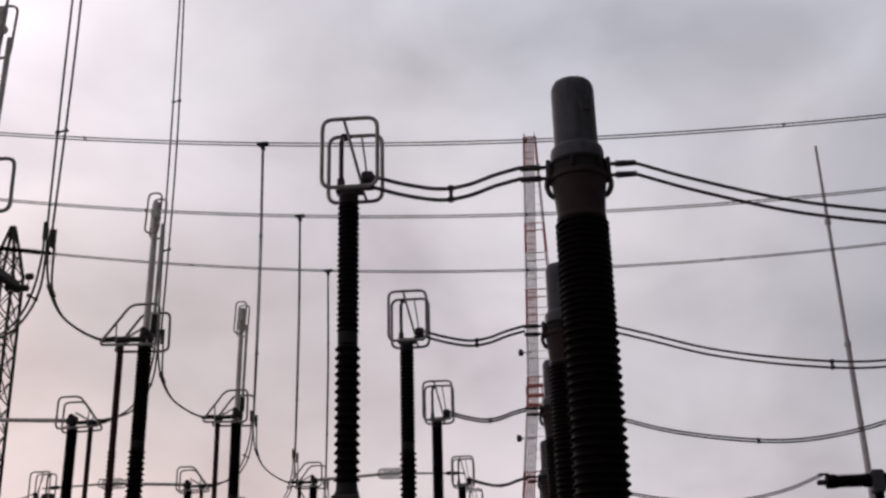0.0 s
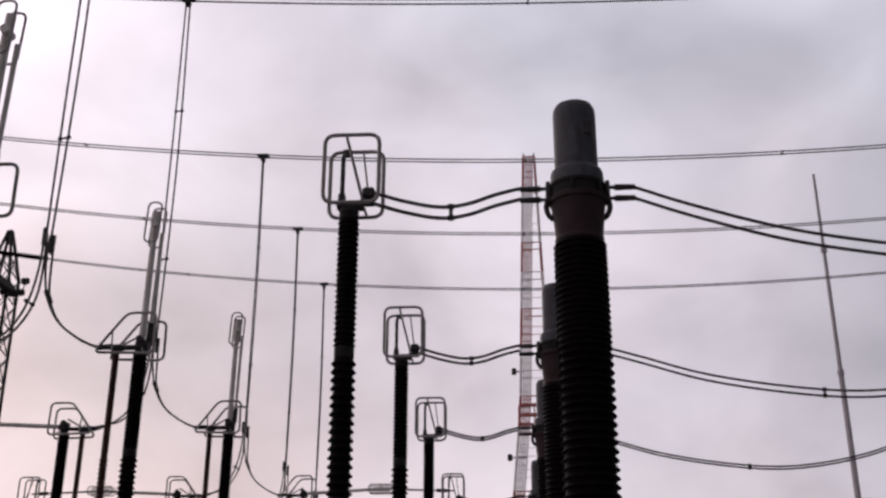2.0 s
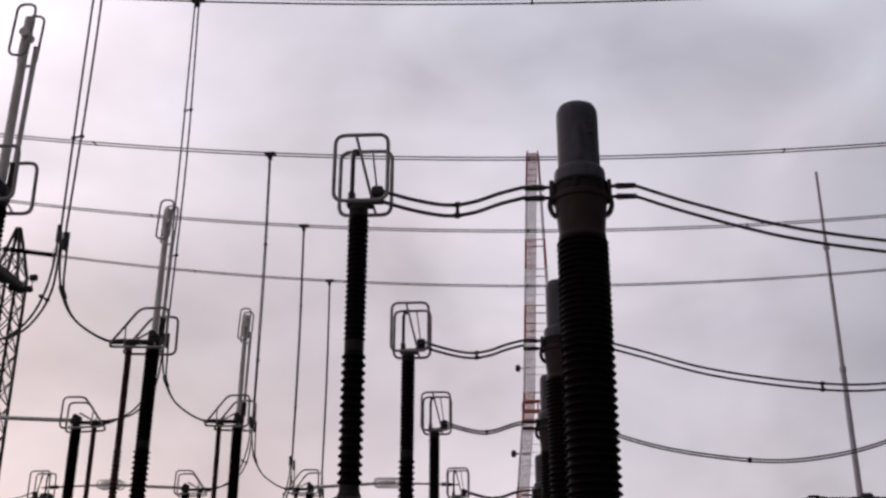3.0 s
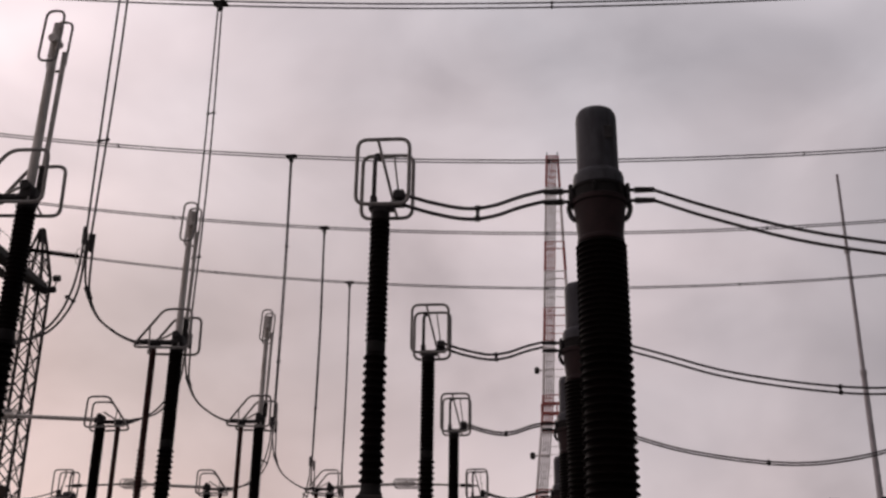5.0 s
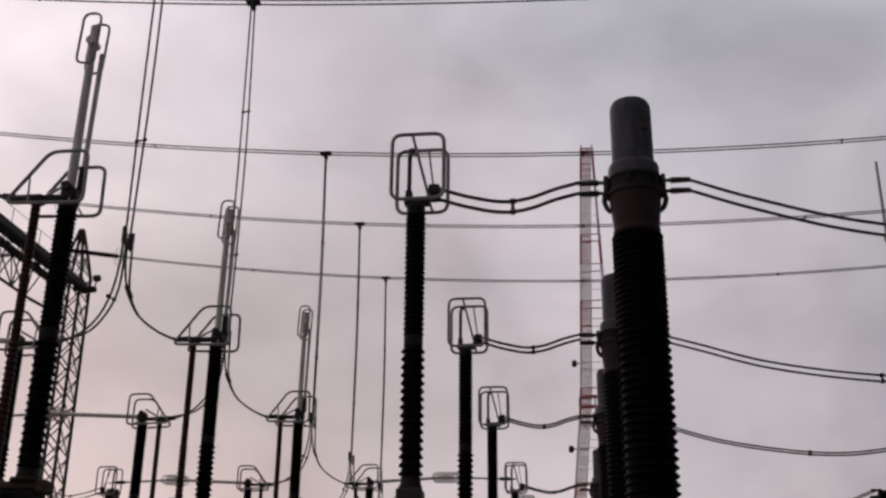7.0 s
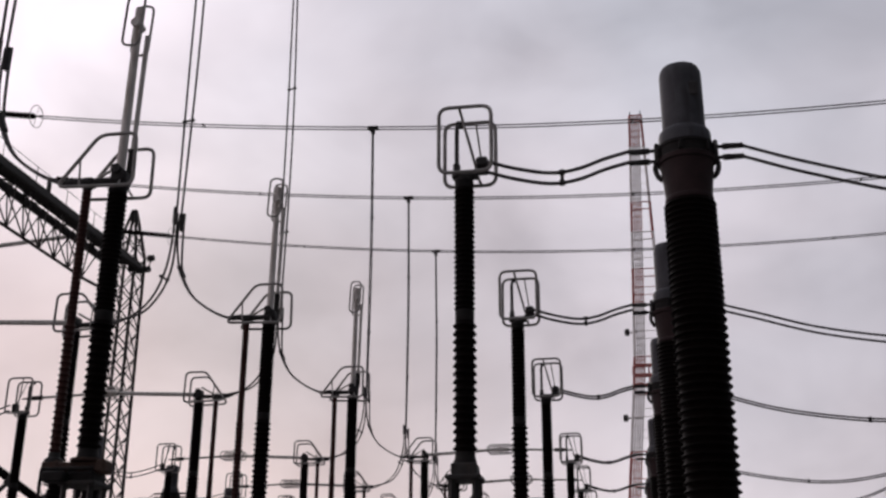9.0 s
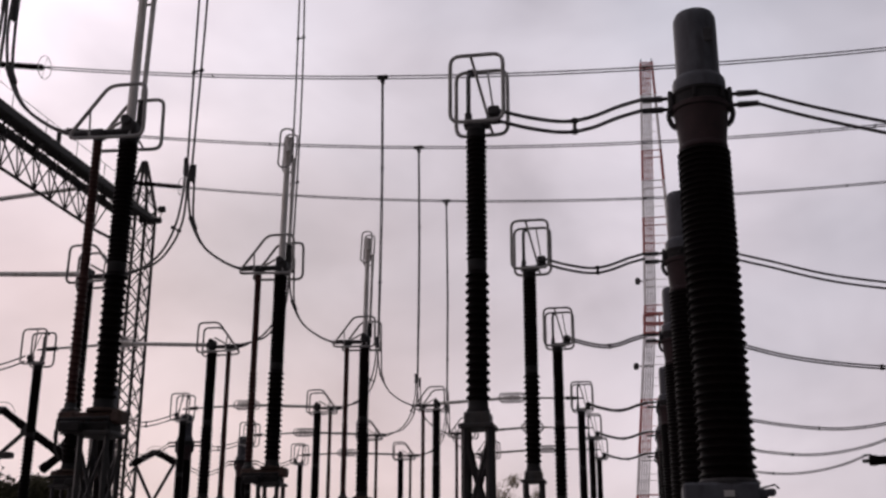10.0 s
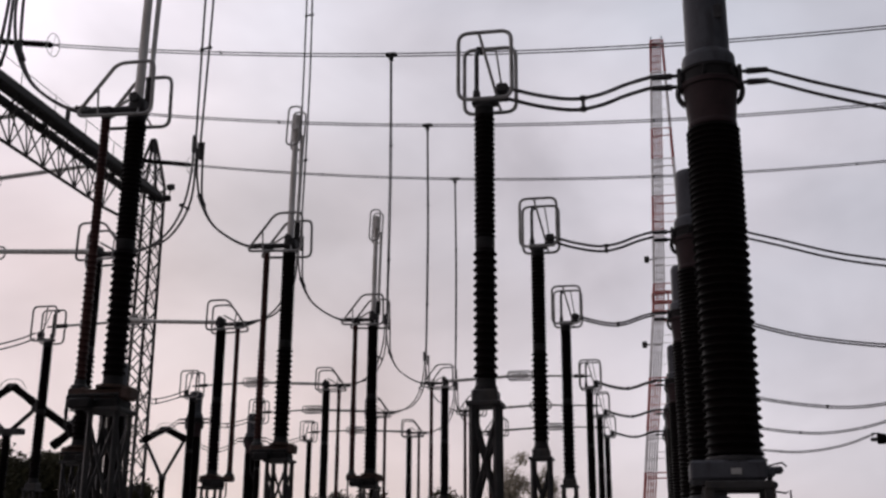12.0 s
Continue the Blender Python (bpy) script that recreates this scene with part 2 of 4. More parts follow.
def rounded(points, radius, steps=4):
    """A closed outline with its corners rounded."""
    out, n = [], len(points)
    for i in range(n):
        p, q, s = Vector(points[i - 1]), Vector(points[i]), Vector(points[(i + 1) % n])
        u, v = (p - q), (s - q)
        r = min(radius, u.length * 0.45, v.length * 0.45)
        a, b = q + u.normalized() * r, q + v.normalized() * r
        for k in range(steps + 1):
            t = k / steps
            out.append(a * (1 - t) ** 2 + q * 2 * t * (1 - t) + b * t * t)
    return out


def rounded_path(points, radius, steps=4):
    """An open line with its inner corners rounded."""
    pts = [Vector(p) for p in points]
    out = [pts[0]]
    for p, q, e in zip(pts, pts[1:], pts[2:]):
        u, v = p - q, e - q
        r = min(radius, u.length * 0.45, v.length * 0.45)
        a, b = q + u.normalized() * r, q + v.normalized() * r
        out += [a * (1 - k / steps) ** 2 + q * 2 * (k / steps) * (1 - k / steps) + b * (k / steps) ** 2 for k in range(steps + 1)]
    return out + [pts[-1]]


def shed_profile(z0, z1, core, shed, pitch, alternate=False):
    """The outline of a porcelain body with drooping rain sheds."""
    n = max(3, round((z1 - z0) / pitch))
    p = (z1 - z0) / n
    out = [(core, z0)]
    for i in range(n):
        z, r = z0 + i * p, shed if not (alternate and i % 2) else shed - (shed - core) * 0.3
        out += [(core, z + 0.22 * p), (r - 0.006, z + 0.30 * p), (r, z + 0.40 * p), (core + 0.25 * (r - core), z + 0.72 * p), (core, z + 0.86 * p)]
    return out + [(core, z1)]


def smooth_line(points, steps=8):
    """A smooth curve through points."""
    pts = [Vector(p) for p in points]
    ext = [2 * pts[0] - pts[1]] + pts + [2 * pts[-1] - pts[-2]]
    out = []
    for i in range(1, len(ext) - 2):
        a, b, c, d = ext[i - 1 : i + 3]
        for k in range(steps):
            t = k / steps
            out.append(0.5 * (2 * b + (c - a) * t + (2 * a - 5 * b + 4 * c - d) * t * t + (3 * b - a - 3 * c + d) * t ** 3))
    return out + [pts[-1]]


# ------------------------------------------------------------------ plan of the yard
NEAR = [14.98, 20.83, 26.67]
FAR = [35.35, 41.35, 47.35]
ROWS = NEAR + FAR
X_FIX, X_ARM, X_CT, MID = -1.54, -5.77, 0.94, -7.60
X_LEFT = [-9.34, -9.32, -9.31, -9.40, -9.42, -9.46]
X_LEFT_FIX = [-13.58, -13.57, -13.55, -13.66, -13.66, -13.66]
BUS_X, BEAM_X, BEAM_Z = -7.60, -23.0, 18.74


def mirrored(x):
    return 2 * MID - x


bm = bmesh.new()
xs = [-2600, -600, -150] + list(range(-60, 61, 4)) + [150, 600, 2600]
ys = [-2600, -600, -100] + list(range(-20, 121, 4)) + [220, 700, 2600]
grid = [[bm.verts.new((x, y, 0.03 * noise.noise(Vector((x * 0.3, y * 0.3, 0))) if abs(x) < 100 and -50 < y < 150 else 0)) for x in xs] for y in ys]
for j in range(len(ys) - 1):
    for i in range(len(xs) - 1):
        bm.faces.new((grid[j][i], grid[j][i + 1], grid[j + 1][i + 1], grid[j + 1][i]))
ground = tagged(new("ground", mesh_of(bm, "ground", GRAVEL)), "grey crushed stone covering the level yard", "ground", kind="structure")


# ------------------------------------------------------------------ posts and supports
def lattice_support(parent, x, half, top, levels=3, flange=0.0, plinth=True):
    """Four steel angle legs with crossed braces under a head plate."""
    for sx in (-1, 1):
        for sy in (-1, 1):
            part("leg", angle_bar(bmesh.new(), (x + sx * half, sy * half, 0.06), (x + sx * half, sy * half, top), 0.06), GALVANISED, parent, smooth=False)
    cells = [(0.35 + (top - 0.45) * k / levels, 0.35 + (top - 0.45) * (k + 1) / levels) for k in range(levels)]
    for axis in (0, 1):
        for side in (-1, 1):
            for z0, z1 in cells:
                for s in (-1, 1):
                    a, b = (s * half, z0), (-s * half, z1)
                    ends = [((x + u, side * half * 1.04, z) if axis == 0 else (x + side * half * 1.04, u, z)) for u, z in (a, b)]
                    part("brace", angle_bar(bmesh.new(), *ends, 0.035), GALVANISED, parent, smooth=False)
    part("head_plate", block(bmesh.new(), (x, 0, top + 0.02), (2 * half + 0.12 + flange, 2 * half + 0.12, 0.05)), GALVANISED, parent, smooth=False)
    if plinth:
        part("plinth", block(bmesh.new(), (x, 0, 0.04), (2 * half + 0.4, 2 * half + 0.4, 0.2), 0.02), CONCRETE, parent, "grey concrete footing", smooth=False)


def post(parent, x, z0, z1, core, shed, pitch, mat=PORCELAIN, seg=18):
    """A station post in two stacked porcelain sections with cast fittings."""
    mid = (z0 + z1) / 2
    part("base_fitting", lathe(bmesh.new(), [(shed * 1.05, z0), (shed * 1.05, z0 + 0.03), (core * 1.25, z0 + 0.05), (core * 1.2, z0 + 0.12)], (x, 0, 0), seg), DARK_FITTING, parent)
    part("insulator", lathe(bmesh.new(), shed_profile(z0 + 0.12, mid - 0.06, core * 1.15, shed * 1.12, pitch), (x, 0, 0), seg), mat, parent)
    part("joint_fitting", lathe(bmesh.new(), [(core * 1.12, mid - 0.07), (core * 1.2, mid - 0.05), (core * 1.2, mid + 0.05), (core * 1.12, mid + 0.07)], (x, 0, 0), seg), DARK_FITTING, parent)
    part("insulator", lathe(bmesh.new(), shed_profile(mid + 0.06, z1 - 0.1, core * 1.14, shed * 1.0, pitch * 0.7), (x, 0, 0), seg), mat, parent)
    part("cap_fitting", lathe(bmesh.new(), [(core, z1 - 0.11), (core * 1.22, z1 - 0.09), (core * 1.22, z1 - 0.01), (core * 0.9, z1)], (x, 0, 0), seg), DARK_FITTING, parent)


def contact_post(s, lift=0.0):
    """A fixed contact on a post: s is +1 where the cables leave towards +x."""
    t = thing("contact_post", "fixed disconnector contact with two grading rings on dark brown post", "disconnector contact", "fixed contacts")
    lattice_support(t, 0, 0.125, 3.26 + lift)
    part("base_block", block(bmesh.new(), (0, 0, 3.36), (0.27, 0.27, 0.14), 0.015), GALVANISED, t, smooth=False)
    post(t, 0, 3.43, 6.62, 0.088, 0.118, 0.086)
    for y in (-0.21, 0.21):
        cage = [(-0.26, y, 6.65), (0.34, y, 6.65), (0.34, y, 7.46), (-0.26, y, 7.46)]
        part("grading_ring", sweep(bmesh.new(), rounded([(s * a, b, c) for a, b, c in cage], 0.12, 5), 0.023, 8, closed=True), RING, t)
    part("terminal_plate", block(bmesh.new(), (s * 0.01, 0, 6.695), (0.29, 0.14, 0.075), 0.012), CASTING, t, smooth=False)
    part("post_cap", lathe(bmesh.new(), [(0.075, 6.60), (0.105, 6.62), (0.105, 6.65), (0.07, 6.665)], seg=16), CASTING, t)
    # the contact upright, held to the rear ring by a gusset
    bm = bmesh.new()
    sweep(bm, rounded_path([(-s * 0.085, 0.0, 6.70), (-s * 0.085, 0.0, 7.31), (-s * 0.07, 0.2, 7.45)], 0.07), 0.026, 8)
    block(bm, (-s * 0.06, 0.15, 7.42), (0.1, 0.12, 0.05), 0.012)
    block(bm, (-s * 0.085, 0.0, 6.78), (0.075, 0.09, 0.12), 0.012)
    part("contact_bar", bm, CASTING, t)
    for a, b, r in (((-s * 0.025, -0.21, 7.45), (s * 0.155, -0.02, 6.72), 0.017), ((s * 0.11, 0.21, 7.45), (s * 0.2, 0.0, 6.86), 0.012),
                    ((s * 0.15, 0.0, 6.70), (s * 0.165, 0.21, 6.66), 0.016), ((-s * 0.1, 0.0, 6.70), (-s * 0.12, -0.21, 6.66), 0.013)):
        part("ring_stay", sweep(bmesh.new(), [a, b], r, 6), RING, t)
    bm = bmesh.new()
    block(bm, (s * 0.21, 0, 6.835), (0.13, 0.15, 0.12), 0.02)
    block(bm, (s * 0.20, 0, 6.735), (0.16, 0.1, 0.07), 0.015)
    part("cable_clamp", bm, CASTING, t, smooth=False)
    for k in t.children:
        if k.name.split(".")[0] not in ("leg", "brace", "head_plate", "plinth"):
            k.location.z += lift
    return t


def knee_cage(parent, centre, along, s):
    """Two long rounded rings round the elbow joint of an arm; along: the way of their long side."""
    c, u = Vector(centre), Vector(along).normalized()
    v = Vector((-u.z, 0, u.x))
    bm = bmesh.new()
    sweep(bm, [c - u * 0.24, c - u * 0.14, c + u * 0.14, c + u * 0.24], 0.062, 10)
    sweep(bm, [c + Vector((0, -0.1, 0)), c + Vector((0, 0.1, 0))], 0.06, 12)
    for a in (-0.15, 0.15):
        sweep(bm, [c + u * a - v * 0.1 + Vector((0, -0.13, 0)), c + u * a, c + u * a + v * 0.1 + Vector((0, 0.13, 0))], 0.009, 6)
    joint = part("elbow_joint", bm, TUBE, parent)
    for y in (-0.13, 0.13):
        pts = [c + u * a + v * b + Vector((0, y, 0)) for a, b in ((-0.36, -0.115), (0.36, -0.115), (0.36, 0.115), (-0.36, 0.115))]
        part("elbow_ring", sweep(bmesh.new(), rounded(pts, 0.1, 5), 0.017, 8, closed=True), RING, joint)


def arm_disconnector(s, folded, lift=0.0):
    """A folding-arm disconnector: s is +1 where the arm reaches towards +x."""
    state = "folded upright and open" if folded else "stretched level and closed"
    t = thing("arm_disconnector", f"disconnector on dark brown insulators, its arm {state}", "disconnector", "folding-arm disconnectors")
    lattice_support(t, 0, 0.155, 3.28 + lift)
    # pedestal, base beam and the drive under the turning insulator
    bm = block(bmesh.new(), (0, 0, 3.375), (0.34, 0.32, 0.11), 0.02)
    for sx in (-1, 1):
        for sy in (-1, 1):
            sweep(bm, [(sx * 0.155, sy * 0.155, 3.28), (sx * 0.11, sy * 0.11, 3.46)], 0.03, 6)
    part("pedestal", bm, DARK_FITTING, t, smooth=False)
    bm = block(bmesh.new(), (-s * 0.12, 0, 3.49), (0.60, 0.18, 0.11), 0.018)
    block(bm, (s * 0.2, 0, 3.49), (0.12, 0.22, 0.15), 0.025)
    lathe(bm, [(0.16, 3.545), (0.185, 3.55), (0.185, 3.58), (0.15, 3.585)], seg=18)
    part("base_beam", bm, BASE_STEEL, t, smooth=False)
    bm = block(bmesh.new(), (-s * 0.39, 0, 3.50), (0.22, 0.2, 0.14), 0.03)
    part("bearing_housing", bm, BASE_STEEL, t, "rust-brown bearing housing", smooth=False)
    bm = bmesh.new()
    block(bm, (-s * 0.24, -0.22, 3.36), (0.26, 0.14, 0.12), 0.02)
    sweep(bm, [(-s * 0.42, -0.2, 3.45), (s * 0.2, -0.24, 3.45)], 0.02, 8)
    sweep(bm, [(-s * 0.42, -0.2, 3.45), (-s * 0.42, -0.2, 3.12), (-s * 0.36, -0.2, 3.02)], 0.018, 8)
    part("drive_linkage", bm, DARK_FITTING, t)
    post(t, 0, 3.57, 6.86, 0.092, 0.122, 0.086)
    part("rotating_bearing", lathe(bmesh.new(), [(0.1, 3.55), (0.1, 3.59), (0.065, 3.61), (0.065, 3.66)], (-s * 0.4, 0, 0), 14), CASTING, t)
    part("rotating_insulator", lathe(bmesh.new(), shed_profile(3.66, 5.15, 0.052, 0.07, 0.07) + shed_profile(5.2, 6.82, 0.05, 0.059, 0.06), (-s * 0.4, 0, 0), 14), ROD_PORCELAIN, t)
    # head gear
    bm = bmesh.new()
    block(bm, (-s * 0.2, 0, 6.93), (0.62, 0.12, 0.07), 0.02)
    block(bm, (-s * 0.4, 0, 6.92), (0.2, 0.17, 0.11), 0.03)
    sweep(bm, [(-s * 0.74, 0, 6.94), (-s * 0.5, 0, 6.95)], 0.04, 10, r_end=0.05)
    lathe(bm, [(0.05, 6.82), (0.07, 6.86), (0.07, 6.9)], (-s * 0.4, 0, 0), 12)
    part("gear_head", bm, CASTING, t)
    bm = bmesh.new()
    block(bm, (s * 0.02, 0, 6.96), (0.2, 0.2, 0.16), 0.03)
    sweep(bm, [(0, -0.14, 7.04), (0, 0.14, 7.04)], 0.06, 12)
    part("arm_hinge", bm, CASTING, t)
    for y in (-0.21, 0.21):
        cage = [(-0.69, y, 6.80), (-0.20, y, 7.45), (0.27, y, 7.45), (0.28, y, 6.77)]
        if y > 0:
            cage = [(-0.60, y, 6.80), (-0.13, y, 7.43), (0.31, y, 7.43), (0.32, y, 6.77)]
        part("grading_ring", sweep(bmesh.new(), rounded([(s * a, b, c) for a, b, c in cage], 0.11, 5), 0.023, 8, closed=True), RING, t)
    part("ring_stay", sweep(bmesh.new(), [(-s * 0.42, -0.21, 7.15), (-s * 0.40, -0.21, 6.80)], 0.014, 6), RING, t)
    part("ring_stay", sweep(bmesh.new(), [(-s * 0.36, 0.21, 7.11), (-s * 0.34, 0.08, 6.95)], 0.013, 6), RING, t)
    for y in (-0.21, 0.21):
        part("ring_stay", sweep(bmesh.new(), [(s * 0.1, y, 6.78), (s * 0.05, y * 0.4, 6.9)], 0.013, 6), RING, t)
    part("balance_rod", sweep(bmesh.new(), [(-s * 0.34, 0.05, 6.98), (-s * 0.02, 0.05, 7.16)], 0.02, 8), TUBE, t)
    hinge = Vector((0, 0, 6.98))
    if folded:
        knee = Vector((s * 0.02, 0, 9.08))
        tip = Vector((s * 0.085, 0.09, 7.06))
        part("lower_arm", sweep(bmesh.new(), [hinge, hinge.lerp(knee, 0.5), knee - Vector((0, 0, 0.1))], 0.058, 12, r_end=0.05), TUBE, t, "weathered grey aluminium tube")
        start = knee + Vector((s * 0.1, 0.09, -0.12))
    else:
        knee = Vector((s * 2.24, 0, 7.09))
        tip = Vector((s * 4.1, 0, 7.03))
        part("lower_arm", sweep(bmesh.new(), [hinge, hinge.lerp(knee, 0.5), knee - Vector((s * 0.1, 0, 0))], 0.05, 12, r_end=0.044), TUBE, t, "weathered grey aluminium tube")
        start = knee + Vector((s * 0.1, 0, 0))
    upper = part("upper_arm", sweep(bmesh.new(), [start, start.lerp(tip, 0.5), tip], 0.034, 10, r_end=0.03), TUBE, t, "slim grey aluminium tube")
    knee_cage(t, knee, (s * 0.04, 0, 1) if folded else (1, 0, 0), s)
    d = (tip - start).normalized()
    bm = bmesh.new()
    sweep(bm, [tip - d * 0.3, tip - d * 0.24, tip - d * 0.08, tip], 0.052, 10)
    sweep(bm, [tip, tip + d * 0.06, tip + d * 0.2], 0.028, 8, r_end=0.018)
    part("contact_tip", bm, GALVANISED, upper, "dark contact fingers")
    for k in t.children:
        if k.name.split(".")[0] not in ("leg", "brace", "head_plate", "plinth"):
            k.location.z += lift
    return t


def current_transformer():
    """A tall oil-filled current transformer with a cylindrical head."""
    t = thing("current_transformer", "current transformer with grey cylindrical head on thick dark brown insulator", "current transformer", "current transformers")
    for sx in (-1, 1):
        for sy in (-1, 1):
            part("leg", block(bmesh.new(), (sx * 0.28, sy * 0.28, 1.22), (0.1, 0.1, 2.36), 0.012), GALVANISED, t, smooth=False)
    for sy in (-1, 1):
        part("cross_beam", block(bmesh.new(), (0, sy * 0.3, 2.42), (0.64, 0.09, 0.08), 0.012), GALVANISED, t, smooth=False)
    for side in (-1, 1):
        for s in (-1, 1):
            part("brace", angle_bar(bmesh.new(), (s * 0.28, side * 0.28, 0.5), (-s * 0.28, side * 0.28, 2.2), 0.045), GALVANISED, t, smooth=False)
    part("plinth", block(bmesh.new(), (0, 0, 0.04), (1.1, 1.1, 0.2), 0.02), CONCRETE, t, "grey concrete footing", smooth=False)
    tank = part("base_tank", block(bmesh.new(), (-0.09, 0, 2.565), (0.72, 0.6, 0.19), 0.025), HEAD_PAINT, t, "grey steel base tank", smooth=False)
    part("nameplate", block(bmesh.new(), (-0.02, -0.312, 2.55), (0.1, 0.008, 0.06), 0.002), CONCRETE, tank, "small pale plate", smooth=False)
    bm = bmesh.new()
    block(bm, (0.27, -0.1, 2.55), (0.16, 0.22, 0.1), 0.02)
    block(bm, (0.38, -0.12, 2.57), (0.1, 0.1, 0.07), 0.02)
    block(bm, (0.31, -0.12, 2.43), (0.12, 0.1, 0.07), 0.02)
    sweep(bm, [(0.30, -0.1, 2.52), (0.30, -0.1, 2.40), (0.27, -0.1, 2.34)], 0.028, 8)
    sweep(bm, [(0.26, -0.16, 2.60), (0.42, -0.16, 2.64), (0.46, -0.16, 2.60)], 0.010, 6)
    sweep(bm, [(0.26, -0.16, 2.38), (0.44, -0.16, 2.35), (0.48, -0.16, 2.38), (0.48, -0.16, 2.24)], 0.010, 6)
    part("terminal_box", bm, HEAD_PAINT, t, smooth=False)
    part("base_flange", lathe(bmesh.new(), [(0.29, 2.655), (0.305, 2.66), (0.305, 2.685), (0.28, 2.695), (0.27, 2.71)], seg=28), CASTING, t)
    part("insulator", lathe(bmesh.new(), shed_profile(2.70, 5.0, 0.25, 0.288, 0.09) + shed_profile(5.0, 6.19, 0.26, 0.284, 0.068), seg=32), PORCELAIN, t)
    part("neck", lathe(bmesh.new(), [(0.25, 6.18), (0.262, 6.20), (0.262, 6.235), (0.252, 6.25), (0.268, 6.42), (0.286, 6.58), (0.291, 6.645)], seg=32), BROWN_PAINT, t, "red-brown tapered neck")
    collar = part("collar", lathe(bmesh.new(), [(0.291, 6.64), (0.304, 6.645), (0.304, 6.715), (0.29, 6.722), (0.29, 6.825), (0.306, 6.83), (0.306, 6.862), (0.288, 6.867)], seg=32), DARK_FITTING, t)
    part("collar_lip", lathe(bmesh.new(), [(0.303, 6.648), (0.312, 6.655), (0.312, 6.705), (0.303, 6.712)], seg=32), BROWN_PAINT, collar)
    part("shoulder", lathe(bmesh.new(), [(0.29, 6.864), (0.29, 6.90), (0.286, 6.985), (0.277, 7.02), (0.252, 7.045), (0.238, 7.055)], seg=32), HEAD_PAINT, t)
    tank = part("expansion_tank", lathe(bmesh.new(), [(0.236, 7.05), (0.236, 7.72), (0.229, 7.78), (0.204, 7.83), (0.12, 7.86), (0.01, 7.868)], seg=32), HEAD_PAINT, t, "grey cylindrical tank with a domed lid")
    part("oil_gauge", block(bmesh.new(), (0.12, -0.215, 7.48), (0.1, 0.03, 0.17), 0.012), CASTING, tank, "small dark oil gauge", smooth=False)
    for k in range(6):
        a = k * math.tau / 6 + 0.3
        part("bolt_lug", block(bmesh.new(), (0.306 * math.cos(a), 0.306 * math.sin(a), 6.775), (0.04, 0.04, 0.11), 0.01), DARK_FITTING, collar, smooth=False)
    for s in (-1, 1):
        bm = bmesh.new()
        block(bm, (s * 0.318, 0, 6.78), (0.05, 0.18, 0.24), 0.014)
        sweep(bm, smooth_line([(s * 0.325, 0, 6.70), (s * 0.34, 0, 6.62), (s * 0.315, 0, 6.53), (s * 0.27, 0, 6.48)], 4), 0.03, 8)
        for z in (6.845, 6.715):
            sweep(bm, [(s * 0.33, 0, z), (s * 0.42, 0, z), (s * 0.43, 0, z)], 0.022, 8)
            sweep(bm, [(s * 0.40, 0, z), (s * 0.62, 0, z)], 0.036, 10, r_end=0.03)
        part("primary_terminal", bm, CASTING, t)
    return t


def slanted(a, b, core, shed, pitch):
    """A chamber with end caps and sheds from a to b."""
    a, b = Vector(a), Vector(b)
    d = b - a
    n = d.length
    turn = Vector((0, 0, 1)).rotation_difference(d).to_matrix().to_4x4()
    bm = lathe(bmesh.new(), [(shed * 0.7, 0.0), (shed, 0.02), (shed, 0.16)] + [(r, z + 0.16) for r, z in shed_profile(0, n - 0.42, core, shed, pitch)] + [(shed * 1.05, n - 0.26), (shed * 1.05, n - 0.02), (shed * 0.7, n)], seg=16)
    bmesh.ops.transform(bm, matrix=Matrix.Translation(a) @ turn, verts=bm.verts)
    return bm


def breaker_base(t, top):
    lattice_support(t, 0, 0.26, 2.4)
    part("drive_box", block(bmesh.new(), (0, 0, 2.62), (0.6, 0.5, 0.36), 0.03), HEAD_PAINT, t, smooth=False)
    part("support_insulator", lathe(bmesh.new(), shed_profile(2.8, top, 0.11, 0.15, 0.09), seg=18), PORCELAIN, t)


